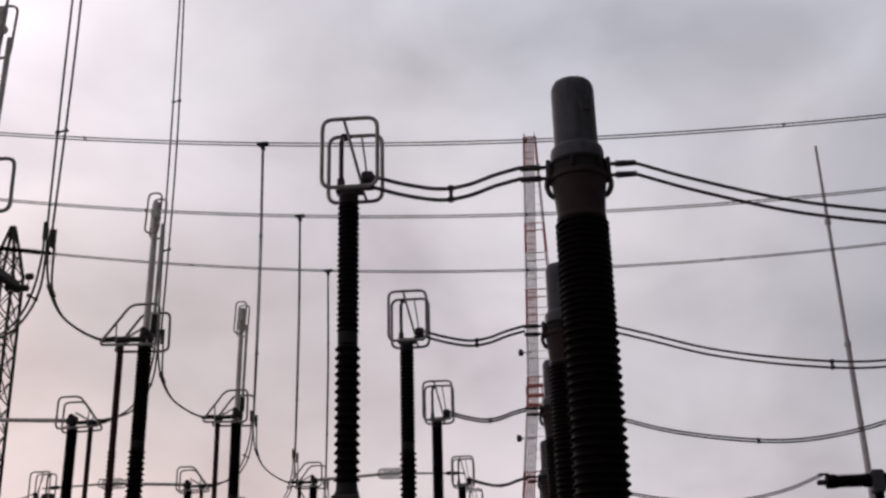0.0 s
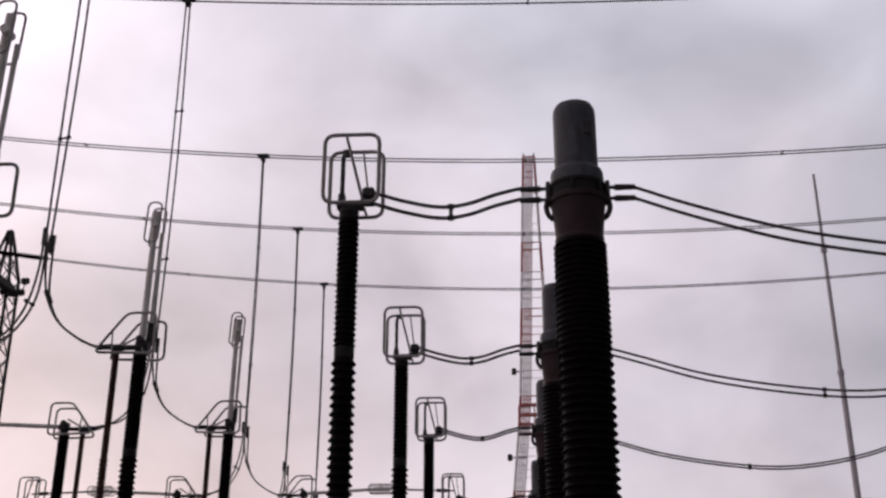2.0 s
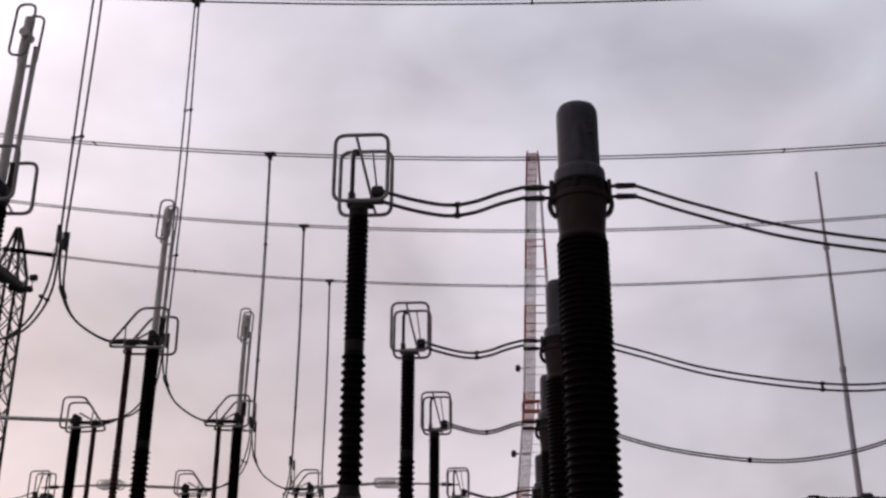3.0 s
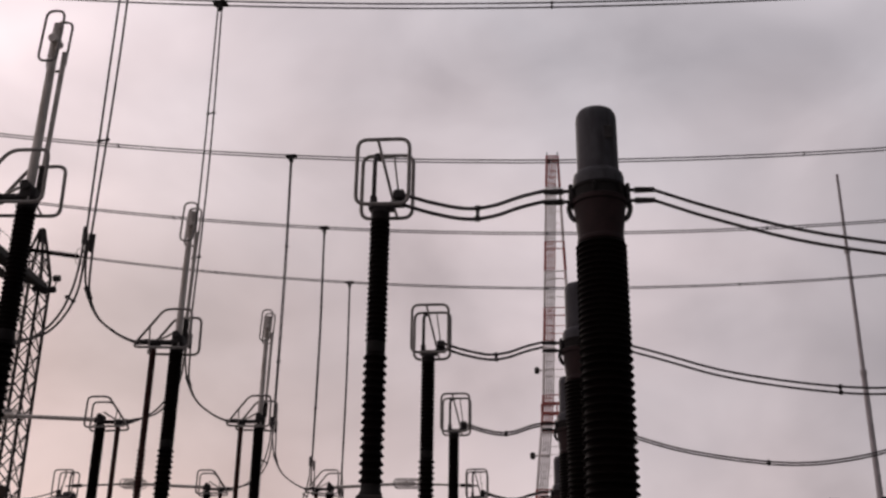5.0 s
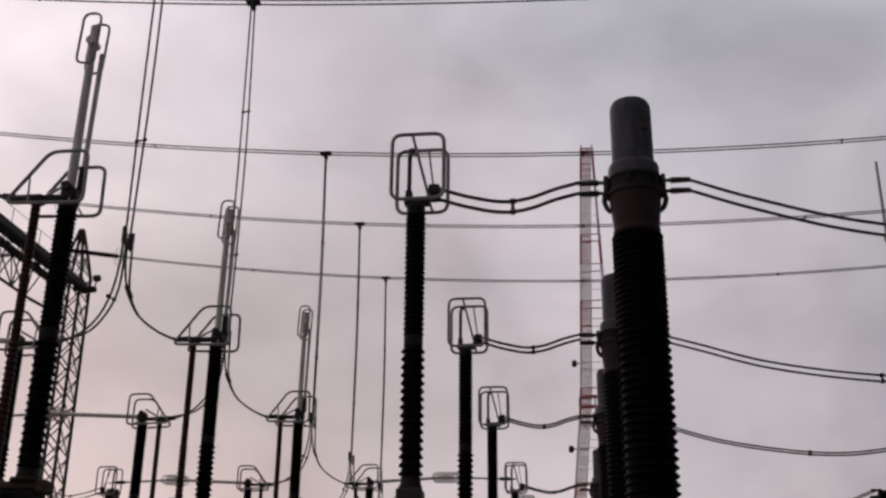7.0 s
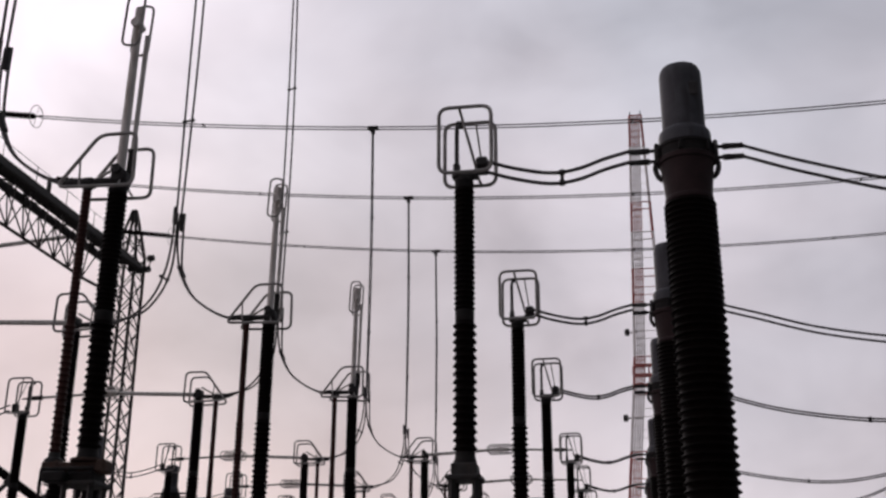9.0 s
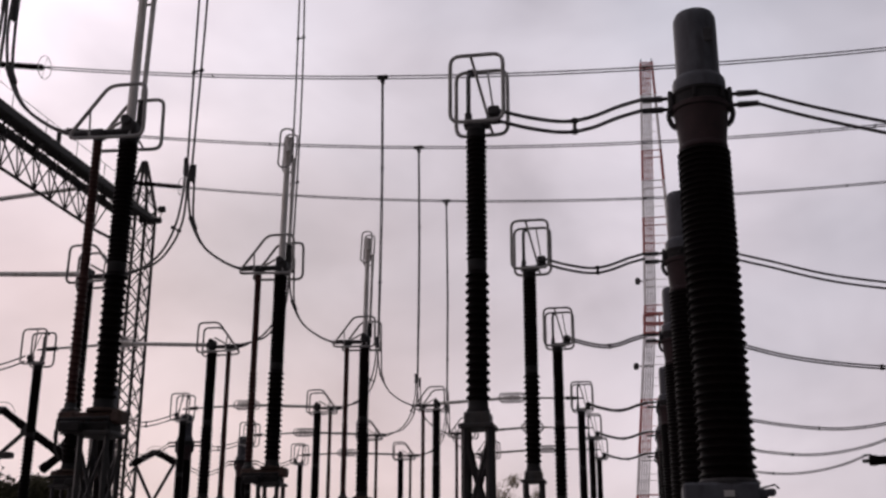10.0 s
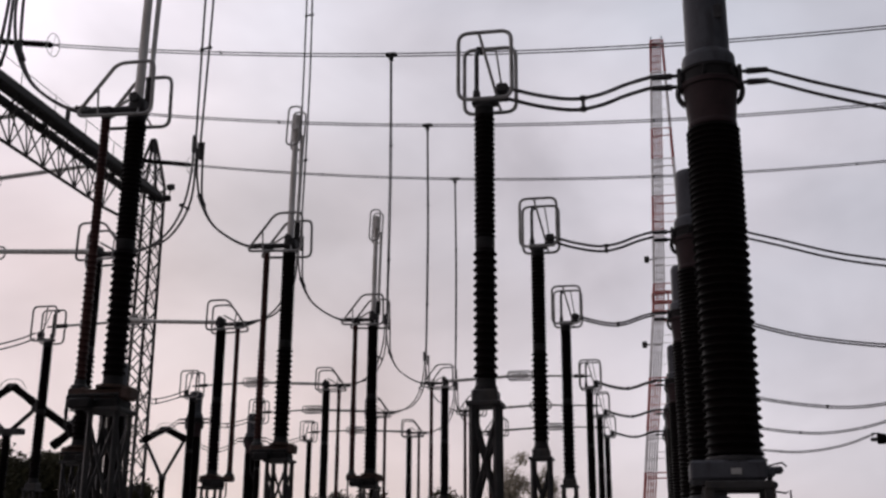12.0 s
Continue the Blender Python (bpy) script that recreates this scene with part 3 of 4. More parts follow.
def forked_breaker(reach, drop, thick):
    """A live-tank breaker: two slanting chambers form a roof on a forked post."""
    t = thing("circuit_breaker", "dark circuit breaker with two slanting chambers on a forked post", "circuit breaker", "forked circuit breakers")
    low, apex = (5.2, 7.28) if drop < 1 else (5.62, 7.16)
    breaker_base(t, low)
    part("post_cap", lathe(bmesh.new(), [(0.14, low - 0.02), (0.16, low + 0.01), (0.16, low + 0.1), (0.09, low + 0.18)], seg=16), CASTING, t)
    for s in (-1, 1):
        f = 0.9 if drop < 1 else 0.42
        part("fork_arm", sweep(bmesh.new(), [(s * 0.03, 0, low + 0.08), (s * reach * f, 0, apex - drop * f - 0.1)], 0.07, 10), CASTING, t)
        if drop < 1:
            chamber = part("interrupter", slanted((s * 0.06, 0, apex), (s * reach, 0, apex - drop), 0.115 * thick, 0.15 * thick, 0.085), PORCELAIN, t)
        else:
            part("interrupter", slanted((s * 0.06, 0, apex), (s * reach * 0.4, 0, apex - drop * 0.4), 0.115 * thick, 0.15 * thick, 0.085), PORCELAIN, t)
            chamber = part("interrupter", slanted((s * reach * 0.47, 0, apex - drop * 0.47), (s * reach, 0, apex - drop), 0.125 * thick, 0.165 * thick, 0.085), PORCELAIN, t)
            joint = block(bmesh.new(), (s * reach * 0.43, 0, apex - drop * 0.43 - 0.06), (0.26, 0.24, 0.34), 0.05, Matrix.Rotation(s * math.atan2(drop, reach), 4, "Y"))
            part("joint_box", joint, CASTING, t, smooth=False)
        part("terminal", block(bmesh.new(), (s * (reach + 0.06), 0, apex - drop - 0.02), (0.26, 0.2, 0.18), 0.04), CASTING, chamber, smooth=False)
        if drop > 1:
            part("grading_capacitor", slanted((s * (reach + 0.1), 0, apex + 0.02 - drop), (s * (reach - 0.6), 0, apex - 0.5 - drop), 0.12, 0.14, 0.1), PORCELAIN, t)
    if drop > 1:
        part("gear_housing", block(bmesh.new(), (-0.2, 0, low + 0.12), (1.5, 0.3, 0.19), 0.03), CASTING, t, smooth=False)
    part("bridge", block(bmesh.new(), (0, 0, apex + 0.02), (0.36, 0.24, 0.18), 0.05), CASTING, t, smooth=False)
    bow = smooth_line([(-0.5, 0, apex - 0.08), (-0.25, 0, apex + 0.22), (0.25, 0, apex + 0.22), (0.5, 0, apex - 0.08)], 5)
    part("shield_bow", sweep(bmesh.new(), bow, 0.012, 6), RING, t)
    return t


def level_breaker():
    """A live-tank breaker with one level chamber pair across the post."""
    t = thing("circuit_breaker", "dark circuit breaker with level chambers across its post", "circuit breaker", "level circuit breakers")
    breaker_base(t, 6.1)
    part("gear_housing", block(bmesh.new(), (0, 0, 6.38), (0.36, 0.4, 0.62), 0.06), HEAD_PAINT, t, smooth=False)
    for s in (-1, 1):
        chamber = part("interrupter", slanted((s * 0.18, 0, 6.42), (s * 1.38, 0, 6.42), 0.15, 0.19, 0.085), PORCELAIN, t)
        part("terminal", block(bmesh.new(), (s * 1.5, 0, 6.40), (0.24, 0.18, 0.14), 0.04), CASTING, chamber, smooth=False)
        part("terminal_pad", block(bmesh.new(), (s * 1.42, 0, 6.62), (0.3, 0.12, 0.06), 0.015), CASTING, chamber, smooth=False)
    return t


fix_r, fix_l = contact_post(1), contact_post(-1, 0.02)
arm_folded, arm_closed, arm_left = arm_disconnector(1, True), arm_disconnector(1, False), arm_disconnector(-1, False, 0.01)
transformer = current_transformer()
breaker, fork_small, fork_large = level_breaker(), forked_breaker(0.95, 0.45, 1.0), forked_breaker(2.2, 1.4, 0.85)
fix_r.location = (X_FIX, NEAR[0], 0)
fix_l.location = (X_LEFT_FIX[0], NEAR[0], 0)
arm_folded.location = (X_ARM + 0.02, NEAR[0], 0)
arm_closed.location = (X_ARM, FAR[0], 0)
arm_left.location = (X_LEFT[0], NEAR[0], 0)
transformer.location = (X_CT, NEAR[0], 0)
for k, y in enumerate(ROWS[1:], 1):
    copy_thing(fix_r, pose(X_FIX, y, 0))
    copy_thing(fix_l, pose(X_LEFT_FIX[k], y, 0))
    copy_thing(arm_left, pose(X_LEFT[k], y, 0))
    copy_thing(transformer, pose(X_CT, y, 0))
for y in NEAR[1:]:
    copy_thing(arm_folded, pose(X_ARM, y, 0))
for y in FAR[1:]:
    copy_thing(arm_closed, pose(X_ARM, y, 0))
for y in [NEAR[2]] + FAR:
    copy_thing(transformer, pose(mirrored(X_CT), y, 0))
X_CB_R, X_CB_L = 9.85, -19.6
breaker.location = (X_CB_R, NEAR[0], 0)
for y in ROWS[1:]:
    copy_thing(breaker, pose(X_CB_R, y, 0))
fork_small.location = (X_CB_L - 0.4, FAR[2], 0)
fork_large.location = (X_CB_L - 0.2, FAR[0], 0)
copy_thing(fork_small, pose(X_CB_L - 0.35, FAR[1], 0))


# ------------------------------------------------------------------ cables
def spacer(parent, p, q):
    p, q = Vector(p), Vector(q)
    bm = sweep(bmesh.new(), [p, q], 0.02, 6)
    for c in (p, q):
        block(bm, c, (0.07, 0.06, 0.06), 0.012)
    part("spacer", bm, CASTING, parent, smooth=False)


def jumper(points, gap=0.13, r=0.019, label="twin slack conductor with a spacer between dark terminals", at=(0.5,), flat=False):
    """A twin conductor through points, one strand over the other."""
    t = thing("jumper_cable", label, "cable", "jumper cables", points[0])
    base = Vector(points[0])
    line = [p - base for p in smooth_line(points, 8)]
    off = Vector((0, gap, 0)) if flat else Vector((0, 0, -gap))
    for o in (Vector(), off):
        part("conductor", sweep(bmesh.new(), [p + o for p in line], r, 7), WIRE, t)
    for f in at:
        p = line[int(f * (len(line) - 1))]
        spacer(t, p, p + off)
    return t


for k, y in enumerate(ROWS):
    gap = (0.13, 0.085, 0.055, 0.045, 0.045, 0.045)[k]
    jumper([(X_FIX + 0.24, y, 6.86), (X_FIX + 0.6, y, 6.74), (-0.55, y, 6.66), (-0.25, y, 6.69), (0.05, y, 6.79), (0.33, y, 6.86)], gap=gap, r=0.022, at=(0.475,))
    up = 0.05 if k == 1 else 0.0
    ends = [(X_CT + 0.6, y, 6.845), (2.2, y, 6.60 + up), (3.2, y, 6.30 + up), (4.4, y, 6.09 + up), (5.5, y, 6.0 + up), (6.5, y, 6.08 + up), (7.5, y, 6.30), (X_CB_R - 1.45, y, 6.64)]
    jumper(ends, (0.13, 0.1)[k] if k < 2 else 0.055, at=(0.5,), label="long sagging twin conductor with a spacer")
for y in [NEAR[2]] + FAR:
    jumper([(mirrored(X_FIX + 0.24), y, 6.90), (mirrored(X_FIX + 0.6), y, 6.78), (mirrored(-0.5), y, 6.68), (mirrored(-0.2), y, 6.66), (mirrored(0.1), y, 6.74), (mirrored(0.33), y, 6.845)])
for y in FAR:
    jumper([(mirrored(X_CT + 0.6), y, 6.845), (-17.3, y, 6.5), (-17.9, y, 6.45), (X_CB_L + (0.68 if y > 36 else 2.05), y, 6.85 if y > 36 else 5.8)])


def bus_z(x):
    """The sagging bus conductors: lowest near x = 4."""
    return 17.30 + 0.0033 * (x - 4.0) ** 2


def bus_line(y):
    t = thing("bus_conductor", "long sagging overhead twin bus conductor", "cable", "overhead bus conductors", (BUS_X, y, 0))
    for o in (-0.1, 0.1):
        part("conductor", sweep(bmesh.new(), [(x - BUS_X, o, bus_z(x)) for x in np.arange(-19.6, 33.1, 0.85)], 0.021, 6), WIRE, t)
    for x in (-13.5, 0.8, 8.8, 17.0):
        spacer(t, (x - BUS_X, -0.1, bus_z(x)), (x - BUS_X, 0.1, bus_z(x)))
    bm = bmesh.new()
    block(bm, (0, 0, bus_z(BUS_X)), (0.36, 0.26, 0.07), 0.015)
    block(bm, (0, 0, bus_z(BUS_X) - 0.1), (0.12, 0.2, 0.2), 0.02)
    part("tee_clamp", bm, CASTING, t, smooth=False)
    return t


def strain_string(y, a, b, mat=PORCELAIN, tone="dark"):
    """A string of cap-and-pin discs between beam and conductor, with a ring at its live end."""
    t = thing("strain_insulator", f"{tone} strain insulator string with a thin grading ring", "insulator", "strain insulators", a)
    v = Vector(b) - Vector(a)
    turn = Vector((0, 0, 1)).rotation_difference(v).to_matrix().to_4x4()
    bm = lathe(bmesh.new(), [(0.03, 0), (0.03, 0.3)] + shed_profile(0.3, v.length - 0.25, 0.075, 0.125, 0.15) + [(0.03, v.length - 0.2), (0.03, v.length)], seg=12)
    bmesh.ops.transform(bm, matrix=turn, verts=bm.verts)
    part("disc_string", bm, mat, t)
    u, w = turn.to_3x3() @ Vector((1, 0, 0)), turn.to_3x3() @ Vector((0, 1, 0))
    c = v * (1 - 0.2 / v.length)
    ring = [c + 0.40 * (math.cos(k * math.tau / 16) * u + math.sin(k * math.tau / 16) * w) for k in range(16)]
    part("grading_ring", sweep(bmesh.new(), ring, 0.014, 6, closed=True), RING, t)
    bm = bmesh.new()
    for k in (0, 8):
        sweep(bm, [ring[k], c], 0.01, 5)
    part("ring_stay", bm, RING, t)
    return t


for y in ROWS:
    bus_line(y)
    strain_string(y, (BEAM_X - 0.5, y, BEAM_Z + 0.8), (BEAM_X - 6.6, y, BEAM_Z + 0.35), TUBE, "pale grey")
    away = thing("line_conductor", "overhead twin conductor leaving the far side of the gantry", "cable", "overhead line conductors", (BEAM_X - 6.6, y, BEAM_Z + 0.35))
    for o in (-0.1, 0.1):
        part("conductor", sweep(bmesh.new(), [(-1.6 * k, o, -0.22 * k + 0.008 * k * k) for k in range(16)], 0.021, 6), WIRE, away)
    strain_string(y, (BEAM_X + 0.5, y, BEAM_Z + 0.86), (-19.55, y, bus_z(-19.6)))


def dropper(y, gap_x, gap_y, z_clamp=8.85, low=7.0):
    """Twin droppers from the bus to a clamp, then looped to the disconnectors on both sides."""
    t = thing("dropper_cable", "twin vertical dropper conductor branching into two slack loops", "cable", "dropper cables", (BUS_X, y, 0))
    top = bus_z(BUS_X) - 0.1
    for e in (-1, 1):
        gx, gy = e * gap_x / 2, e * gap_y / 2
        line = smooth_line([(0.6 * gx, gy, top), (0.05 + gx, gy, top * 0.6 + z_clamp * 0.4), (0.05 + gx, gy, (top + z_clamp) / 2 - 1.5), (0.03 + 0.6 * gx, gy * 0.5, z_clamp)], 6)
        part("dropper", sweep(bmesh.new(), line, 0.021, 7), WIRE, t)
    for f in (0.35, 0.78):
        z = top + (z_clamp - top) * f
        spacer(t, (0.05 - gap_x / 2, -gap_y / 2, z - 0.03), (0.05 + gap_x / 2, gap_y / 2, z + 0.03))
    bm = bmesh.new()
    for o in (-0.06, 0.09):
        block(bm, (o + 0.02, 0, z_clamp - o), (0.07, 0.09, 0.34), 0.02)
    part("parallel_clamp", bm, CASTING, t, smooth=False)
    for s in (-1, 1):
        reach = 1.0
        for o in (0.0, 0.11):
            if s < 0:
                head = [(0.02 - o * 0.4, -0.05, z_clamp + 0.1), (0.03 - o * 0.6, -0.04, z_clamp - 0.45), (-0.04 - o, 0.03, z_clamp - 0.98), (-0.21 - o, 0.02, z_clamp - 1.42),
                        (-0.52 - o * 0.7, 0.02, z_clamp - 1.74 + o * 0.2), (-1.05, 0.0, low - 0.02 - o * 0.6), (-1.32, 0, low - 0.04 - o * 0.4)]
            else:
                head = [(0.03 + o * 0.8, 0.05, z_clamp + 0.1), (0.03 + o * 0.9, 0.04, z_clamp - 0.45), (0.13 + o * 0.25, 0.03 + o * 0.4, z_clamp - 0.98), (0.36, 0.02 + o * 0.4, z_clamp - 1.42),
                        (0.69, 0.02 + o * 0.4, z_clamp - 1.70), (1.05, o * 0.4, low - 0.03), (1.32, o * 0.4, low - 0.05)]
            part("loop_conductor", sweep(bmesh.new(), smooth_line(head, 6), 0.021, 7), WIRE, t)
        if s < 0:
            spacer(t, (-0.09, 0.03, z_clamp - 1.14), (-0.21, 0.03, z_clamp - 1.07))
        else:
            lug = block(bmesh.new(), (0.15, 0.05, z_clamp - 1.0), (0.075, 0.11, 0.26), 0.02, Matrix.Rotation(radians(-24), 4, "Y"))
            part("joining_lug", lug, CASTING, t, smooth=False)
    return t


for y in NEAR:
    dropper(y, 0.13, 0.06)
for y in FAR:
    dropper(y, 0.02, 0.12)


# ------------------------------------------------------------------ gantry
def gantry():
    t = thing("gantry", "weathered lattice steel gantry, toned dark as backlit, with long horizontal beam", "gantry")
    y0, y1, w, h = 8.4, 50.0, 0.6, 1.9
    top, low = BEAM_Z, BEAM_Z - h

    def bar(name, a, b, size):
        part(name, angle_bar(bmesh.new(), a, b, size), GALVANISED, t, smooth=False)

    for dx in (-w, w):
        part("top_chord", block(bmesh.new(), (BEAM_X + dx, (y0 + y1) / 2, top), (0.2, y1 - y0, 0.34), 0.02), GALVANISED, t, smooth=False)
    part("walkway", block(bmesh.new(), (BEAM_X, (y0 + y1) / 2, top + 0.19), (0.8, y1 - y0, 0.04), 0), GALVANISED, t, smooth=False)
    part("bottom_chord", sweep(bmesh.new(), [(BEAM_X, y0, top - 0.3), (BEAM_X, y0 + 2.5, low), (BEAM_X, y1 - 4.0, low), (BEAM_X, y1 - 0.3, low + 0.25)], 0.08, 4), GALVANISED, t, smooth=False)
    n = 34
    for k in range(n):
        a, b = y0 + (y1 - y0) * k / n, y0 + (y1 - y0) * (k + 1) / n
        e = 1 if k % 2 else -1
        bar("lacing", (BEAM_X - w * e, a, top), (BEAM_X + w * e, b, top), 0.06)
        if 1 < k < n - 3:
            for s in (-1, 1):
                bar("lacing", (BEAM_X + s * w, a, top - 0.1), (BEAM_X, (a + b) / 2, low), 0.06)
                bar("lacing", (BEAM_X + s * w, b, top - 0.1), (BEAM_X, (a + b) / 2, low), 0.06)
    # stub posts that hold the strings
    for y in ROWS:
        for dx in (-0.5, 0.5):
            part("string_bracket", block(bmesh.new(), (BEAM_X + dx, y, top + 0.5), (0.12, 0.2, 0.8), 0.02), GALVANISED, t, smooth=False)
    # handrail along the walkway
    for k in range(0, n, 2):
        y = y0 + (y1 - y0) * k / n
        bar("rail_post", (BEAM_X + w, y, top + 0.15), (BEAM_X + w, y, top + 0.85), 0.03)
    part("hand_rail", sweep(bmesh.new(), [(BEAM_X + w, y0, top + 0.85), (BEAM_X + w, y1, top + 0.85)], 0.014, 5), GALVANISED, t)

    def half(z):
        return 0.62 - 0.10 * z / 19.5 if z < 19.6 else max(0.52 - (z - 19.6) * 0.2, 0.06)

    tx = BEAM_X - 0.22
    for yy in (y0 - 0.3, 50.5):
        zs = [0.0] + [1.0 + 18.5 * k / 15 for k in range(16)] + [20.6, 21.9]
        for sx in (-1, 1):
            for sy in (-1, 1):
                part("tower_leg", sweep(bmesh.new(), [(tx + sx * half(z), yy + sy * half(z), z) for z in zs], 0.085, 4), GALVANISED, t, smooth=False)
        for axis in (0, 1):
            for side in (-1, 1):
                for k, (z0, z1) in enumerate(zip(zs[1:], zs[2:])):
                    for s in (-1, 1):
                        p = [(s * half(z0), side * half(z0), z0), (-s * half(z1), side * half(z1), z1)]
                        p = [(tx + u, yy + v, z) if axis == 0 else (tx + v, yy + u, z) for u, v, z in p]
                        bar("tower_brace", *p, 0.055)
        part("plinth", block(bmesh.new(), (tx, yy, 0.05), (1.9, 1.9, 0.3), 0.03), CONCRETE, t, "grey concrete footing", smooth=False)
    return t


gantry()


def floodlight(at):
    t = thing("floodlight", "small dark floodlights on a short bracket of the gantry tower", "floodlight", at=at)
    bm = bmesh.new()
    block(bm, (0.5, 0, 0.0), (1.0, 0.3, 0.1), 0.02)
    block(bm, (0.3, 0, 0.1), (0.6, 0.4, 0.3), 0.03)
    part("bracket", bm, CASTING, t, smooth=False)
    for x, z in ((0.95, -0.05), (1.1, 0.5), (0.6, -0.1)):
        bm = block(bmesh.new(), (x, -0.1, z), (0.34, 0.3, 0.3), 0.06, Matrix.Rotation(radians(25), 4, "X"))
        sweep(bm, [(x, 0, z), (min(x, 0.95), 0, 0)], 0.03, 6)
        part("lamp_head", bm, CASTING, t, smooth=False)


floodlight((BEAM_X + 0.05, 50.0, 18.62))


# ------------------------------------------------------------------ mast and pole
def radio_mast(at, height):
    t = thing("radio_mast", "tall lattice radio mast in faded red and white bands", "radio mast", at=at)

    def half(z):
        return 0.55 + 0.0345 * (height - z) if z > 25 else 1.4 + 0.092 * (25 - z)

    edges = [0, 4.5, 9.4, 12.8, 17.4, 23.0, 25.8, 30.5, 34.0, 37.6, 40.6, 46.3, height]
    for k, (z0, z1) in enumerate(zip(edges, edges[1:])):
        red = k % 2 == 1
        mat = MAST_RED if red else MAST_WHITE
        h = half(z1)
        frame_bars = sweep(bmesh.new(), [(-h, -h, z1), (h, -h, z1), (h, h, z1), (-h, h, z1)], 0.06, 5, closed=True)
        section = part("mast_section", frame_bars, mat, t, "faded red lattice section" if red else "white lattice section", smooth=False)
        for sx in (-1, 1):
            for sy in (-1, 1):
                part("leg", sweep(bmesh.new(), [(sx * half(z0), sy * half(z0), z0), (sx * half(z1), sy * half(z1), z1)], 0.1, 5), mat, section, smooth=False)
        # cable ladder up the face beside one leg
        bm = bmesh.new()
        for off in (0.1, 0.3, 0.5, 0.7, 0.9):
            sweep(bm, [(-half(z0) + off, -half(z0) - 0.1, z0), (-half(z1) + off, -half(z1) - 0.1, z1)], 0.07, 5)
        rungs = int((z1 - z0) / 0.6)
        for j in range(rungs):
            z = z0 + (j + 0.5) * (z1 - z0) / rungs
            angle_bar(bm, (-half(z) + 0.1, -half(z) - 0.1, z), (-half(z) + 0.9, -half(z) - 0.1, z), 0.06)
        part("cable_ladder", bm, mat, section, smooth=False)
        steps = max(1, round((z1 - z0) / 2.2))
        for j in range(steps):
            a, b = z0 + (z1 - z0) * j / steps, z0 + (z1 - z0) * (j + 1) / steps
            for axis in (0, 1):
                for side in (-1, 1):
                    rods = [[(half(a) * (-1) ** j, side * half(a), a), (-half(b) * (-1) ** j, side * half(b), b)]] if axis else []
                    rods.append([(-half(b), side * half(b), b), (half(b), side * half(b), b)])
                    for p in rods:
                        p = [(u, v, z) if axis == 0 else (v, u, z) for u, v, z in p]
                        part("brace", angle_bar(bmesh.new(), *p, 0.05), mat, section, smooth=False)
    bm = bmesh.new()
    for z in (23.2, 24.0, 24.9):
        sweep(bm, rounded([(-1.5, -1.6, z), (1.9, -1.6, z), (1.9, 1.6, z), (-1.5, 1.6, z)], 0.2, 2), 0.12, 5, closed=True)
    for x in (-1.5, -0.2, 0.5, 1.2, 1.9):
        angle_bar(bm, (x, -1.6, 23.2), (x, 1.6, 23.2), 0.1)
        angle_bar(bm, (x, -1.6, 23.2), (x, -1.6, 24.9), 0.1)
    for x, z in ((0.9, 24.2), (1.6, 23.9)):
        block(bm, (x, -1.7, z), (0.55, 0.3, 0.7), 0.06)
    part("platform", bm, MAST_RED, t, "dark red service platform with antenna boxes", smooth=False)
    for x, z in ((-1.88, 28.3), (-2.4, 20.6)):
        bm = lathe(bmesh.new(), [(0.06, -0.3), (0.2, -0.27), (0.24, 0), (0.2, 0.27), (0.06, 0.3)], (x, -0.4, z), 12)
        sweep(bm, [(x, -0.4, z), (-0.9, -0.4, z)], 0.06, 6)
        part("antenna", bm, CASTING, t)
    for x in (-0.5, 0.5):
        part("whip_antenna", sweep(bmesh.new(), [(x, -0.5, height - 0.3), (x, -0.5, height + 0.4)], 0.05, 6), CASTING, t)
    return t


radio_mast((2.42, 100, 0), 49.7)


def lightning_pole(at, height):
    t = thing("lightning_pole", "slender tapered grey lightning pole", "lightning pole", at=at)
    part("shaft", sweep(bmesh.new(), [(0, 0, z) for z in (0, 9, 17)], 0.19, 12, r_end=0.14), POLE, t)
    part("upper_shaft", sweep(bmesh.new(), [(0, 0, 16.8), (0, 0, height - 4.5)], 0.12, 10, r_end=0.1), POLE, t)
    part("finial", sweep(bmesh.new(), [(0, 0, height - 4.6), (0, 0, height)], 0.095, 8, r_end=0.075), POLE, t)
    for z in (17, height - 4.5):
        part("joint_collar", lathe(bmesh.new(), [(0.16, z - 0.15), (0.17, z - 0.12), (0.17, z + 0.12), (0.12, z + 0.15)], seg=12), POLE, t)


lightning_pole((17.15, 60, 0), 28.3)


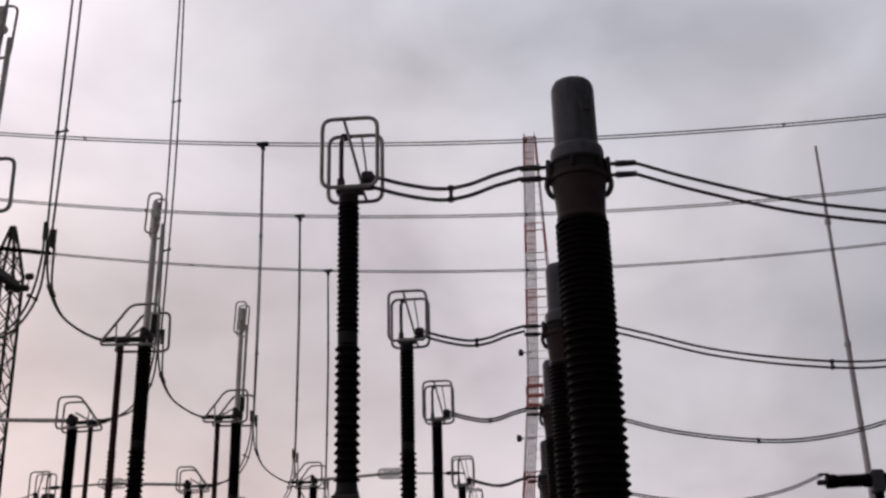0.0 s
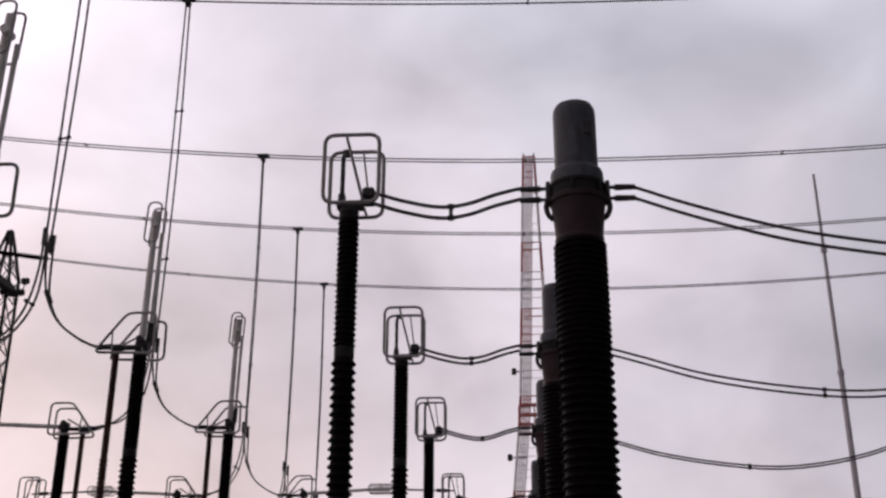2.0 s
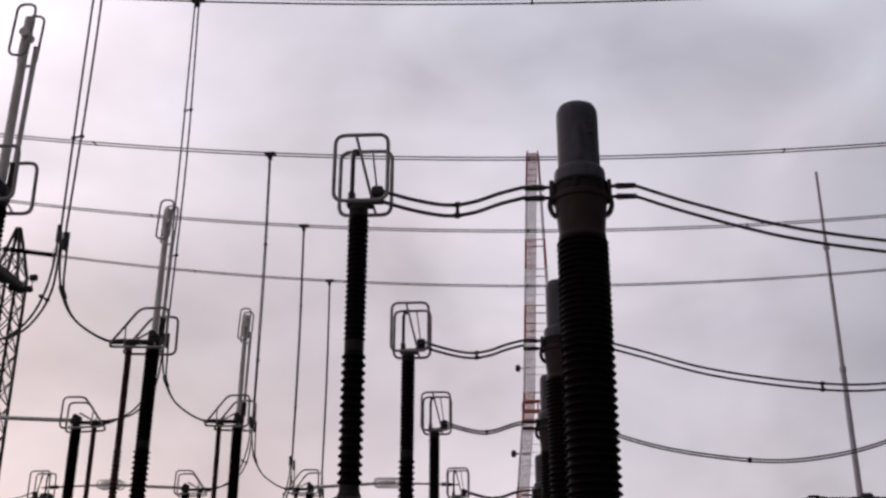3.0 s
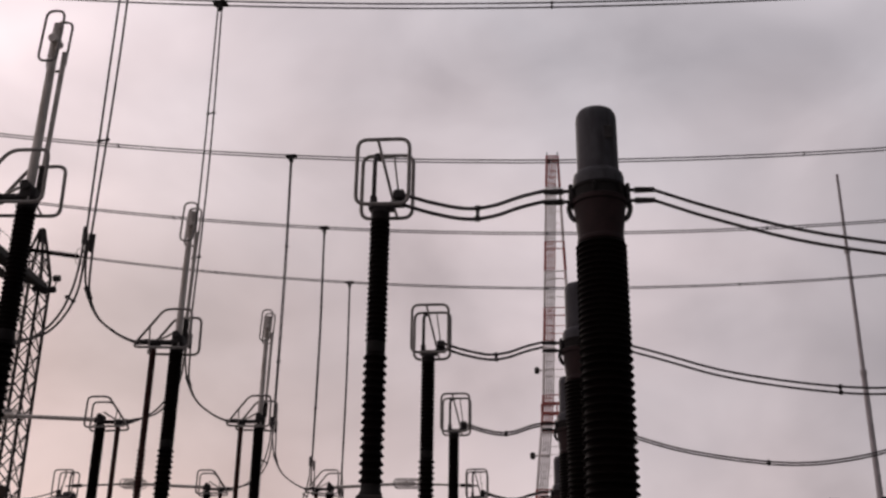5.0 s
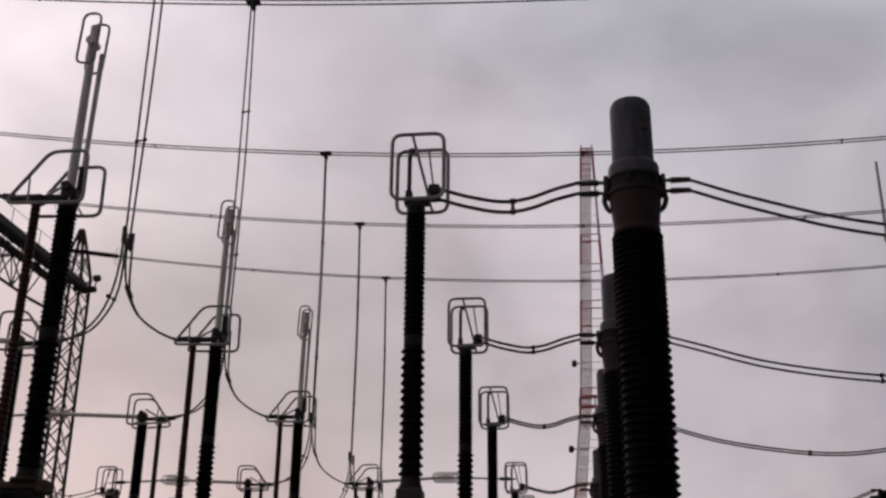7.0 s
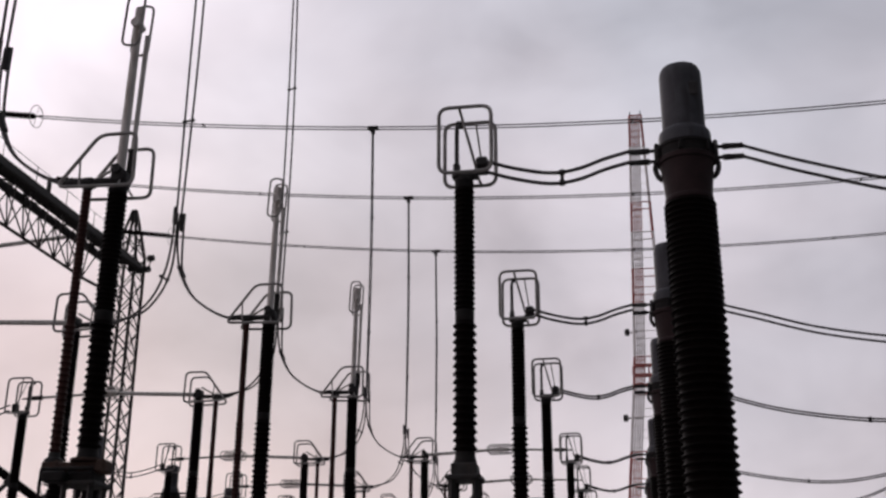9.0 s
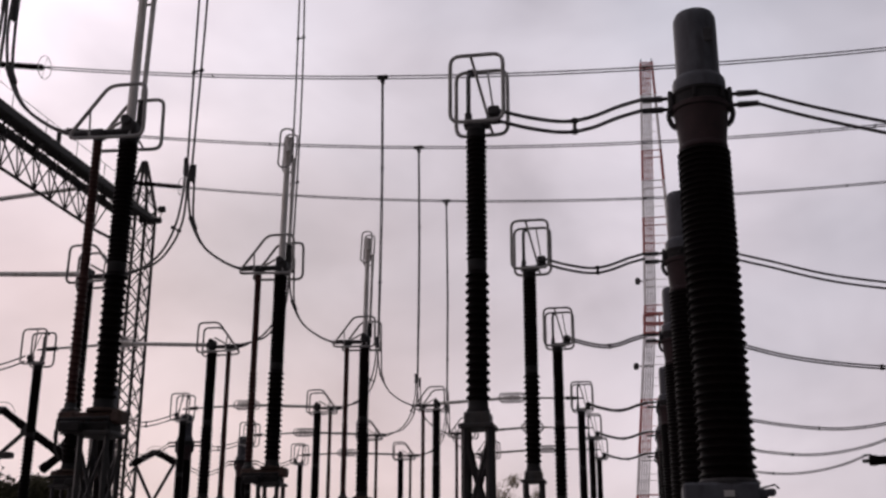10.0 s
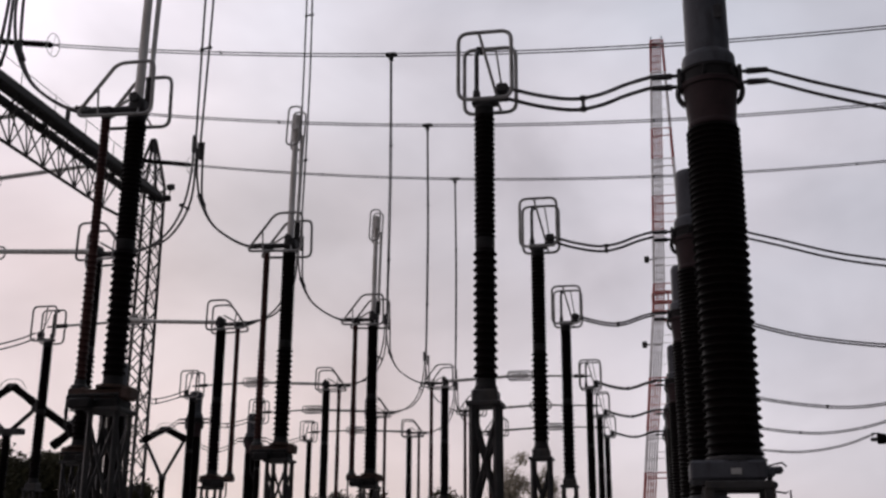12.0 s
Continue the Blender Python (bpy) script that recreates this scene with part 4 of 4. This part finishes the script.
# ------------------------------------------------------------------ trees beyond the yard
def tree(at, height, spread, seed, leaves=5200, dry=False, leaf=0.16, label="dark dense tree beyond the yard"):
    rng = random.Random(seed)
    t = thing("tree", label, "tree", "trees beyond the yard", at)
    bm = bmesh.new()
    sweep(bm, smooth_line([(0, 0, 0), (rng.uniform(-0.2, 0.2), 0, height * 0.3), (rng.uniform(-0.3, 0.3), 0, height * 0.85)], 5), 0.05 * height * 0.5, 8, r_end=0.04)
    tips = []
    for k in range(26):
        z = height * rng.uniform(0.2, 0.8)
        a = rng.uniform(0, math.tau)
        reach = spread * rng.uniform(0.45, 1.0) * (1.15 - 0.7 * z / height)
        tip = Vector((reach * math.cos(a), reach * math.sin(a), min(z + height * rng.uniform(0.05, 0.28), height)))
        mid = tip * 0.5 + Vector((0, 0, z * 0.55))
        sweep(bm, [(0, 0, z), mid, tip], 0.06, 5, r_end=0.012)
        tips.append(tip)
        for j in range(4):
            sub = tip.lerp(mid, rng.random() * 0.6) + Vector((rng.uniform(-1, 1), rng.uniform(-1, 1), rng.uniform(0.1, 1.3))) * spread * 0.28
            sweep(bm, [tip.lerp(mid, rng.random() * 0.5), sub], 0.022, 4, r_end=0.006)
            tips.append(sub)
    part("trunk", bm, BARK, t)
    verts, faces = [], []
    for k in range(leaves):
        c = rng.choice(tips) + Vector((rng.gauss(0, 1), rng.gauss(0, 1), rng.gauss(0, 0.8))) * spread * 0.12
        d = Vector((rng.gauss(0, 1), rng.gauss(0, 1), rng.gauss(0, 1))).normalized()
        e = d.orthogonal().normalized()
        f = d.cross(e)
        s = leaf * rng.uniform(0.6, 1.5)
        n = len(verts)
        verts += [c - e * s, c + f * s * 0.45, c + e * s, c - f * s * 0.45]
        faces.append((n, n + 1, n + 2, n + 3))
    me = bpy.data.meshes.new("crown")
    me.from_pydata(verts, [], faces)
    me.materials.append(DRY_LEAF if dry else LEAF)
    crown = new("crown", me)
    crown.parent = t
    return t


for k, (x, y, h, sp) in enumerate(((-41.5, 70, 8.2, 3.0), (-37.4, 70, 8.3, 2.7), (-44.6, 73, 8.6, 3.2), (-33.8, 72, 6.4, 2.4), (-39.5, 67, 7.3, 2.6))):
    tree((x, y, 0), h, sp, 10 + k, leaves=15000, leaf=0.15)
for k, (x, y, h, sp) in enumerate(((-17.4, 70, 5.6, 2.0), (-20.6, 73, 5.6, 1.9), (-12.6, 75, 6.0, 1.9))):
    tree((x, y, 0), h, sp, 30 + k, leaves=7000, leaf=0.12)
for k, (x, y, h, sp) in enumerate(((-8.4, 70, 7.9, 1.7), (-6.6, 72, 7.2, 1.5))):
    tree((x, y, 0), h, sp, 50 + k, leaves=9000, dry=True, leaf=0.065, label="sparse pale dry tree beyond the yard")
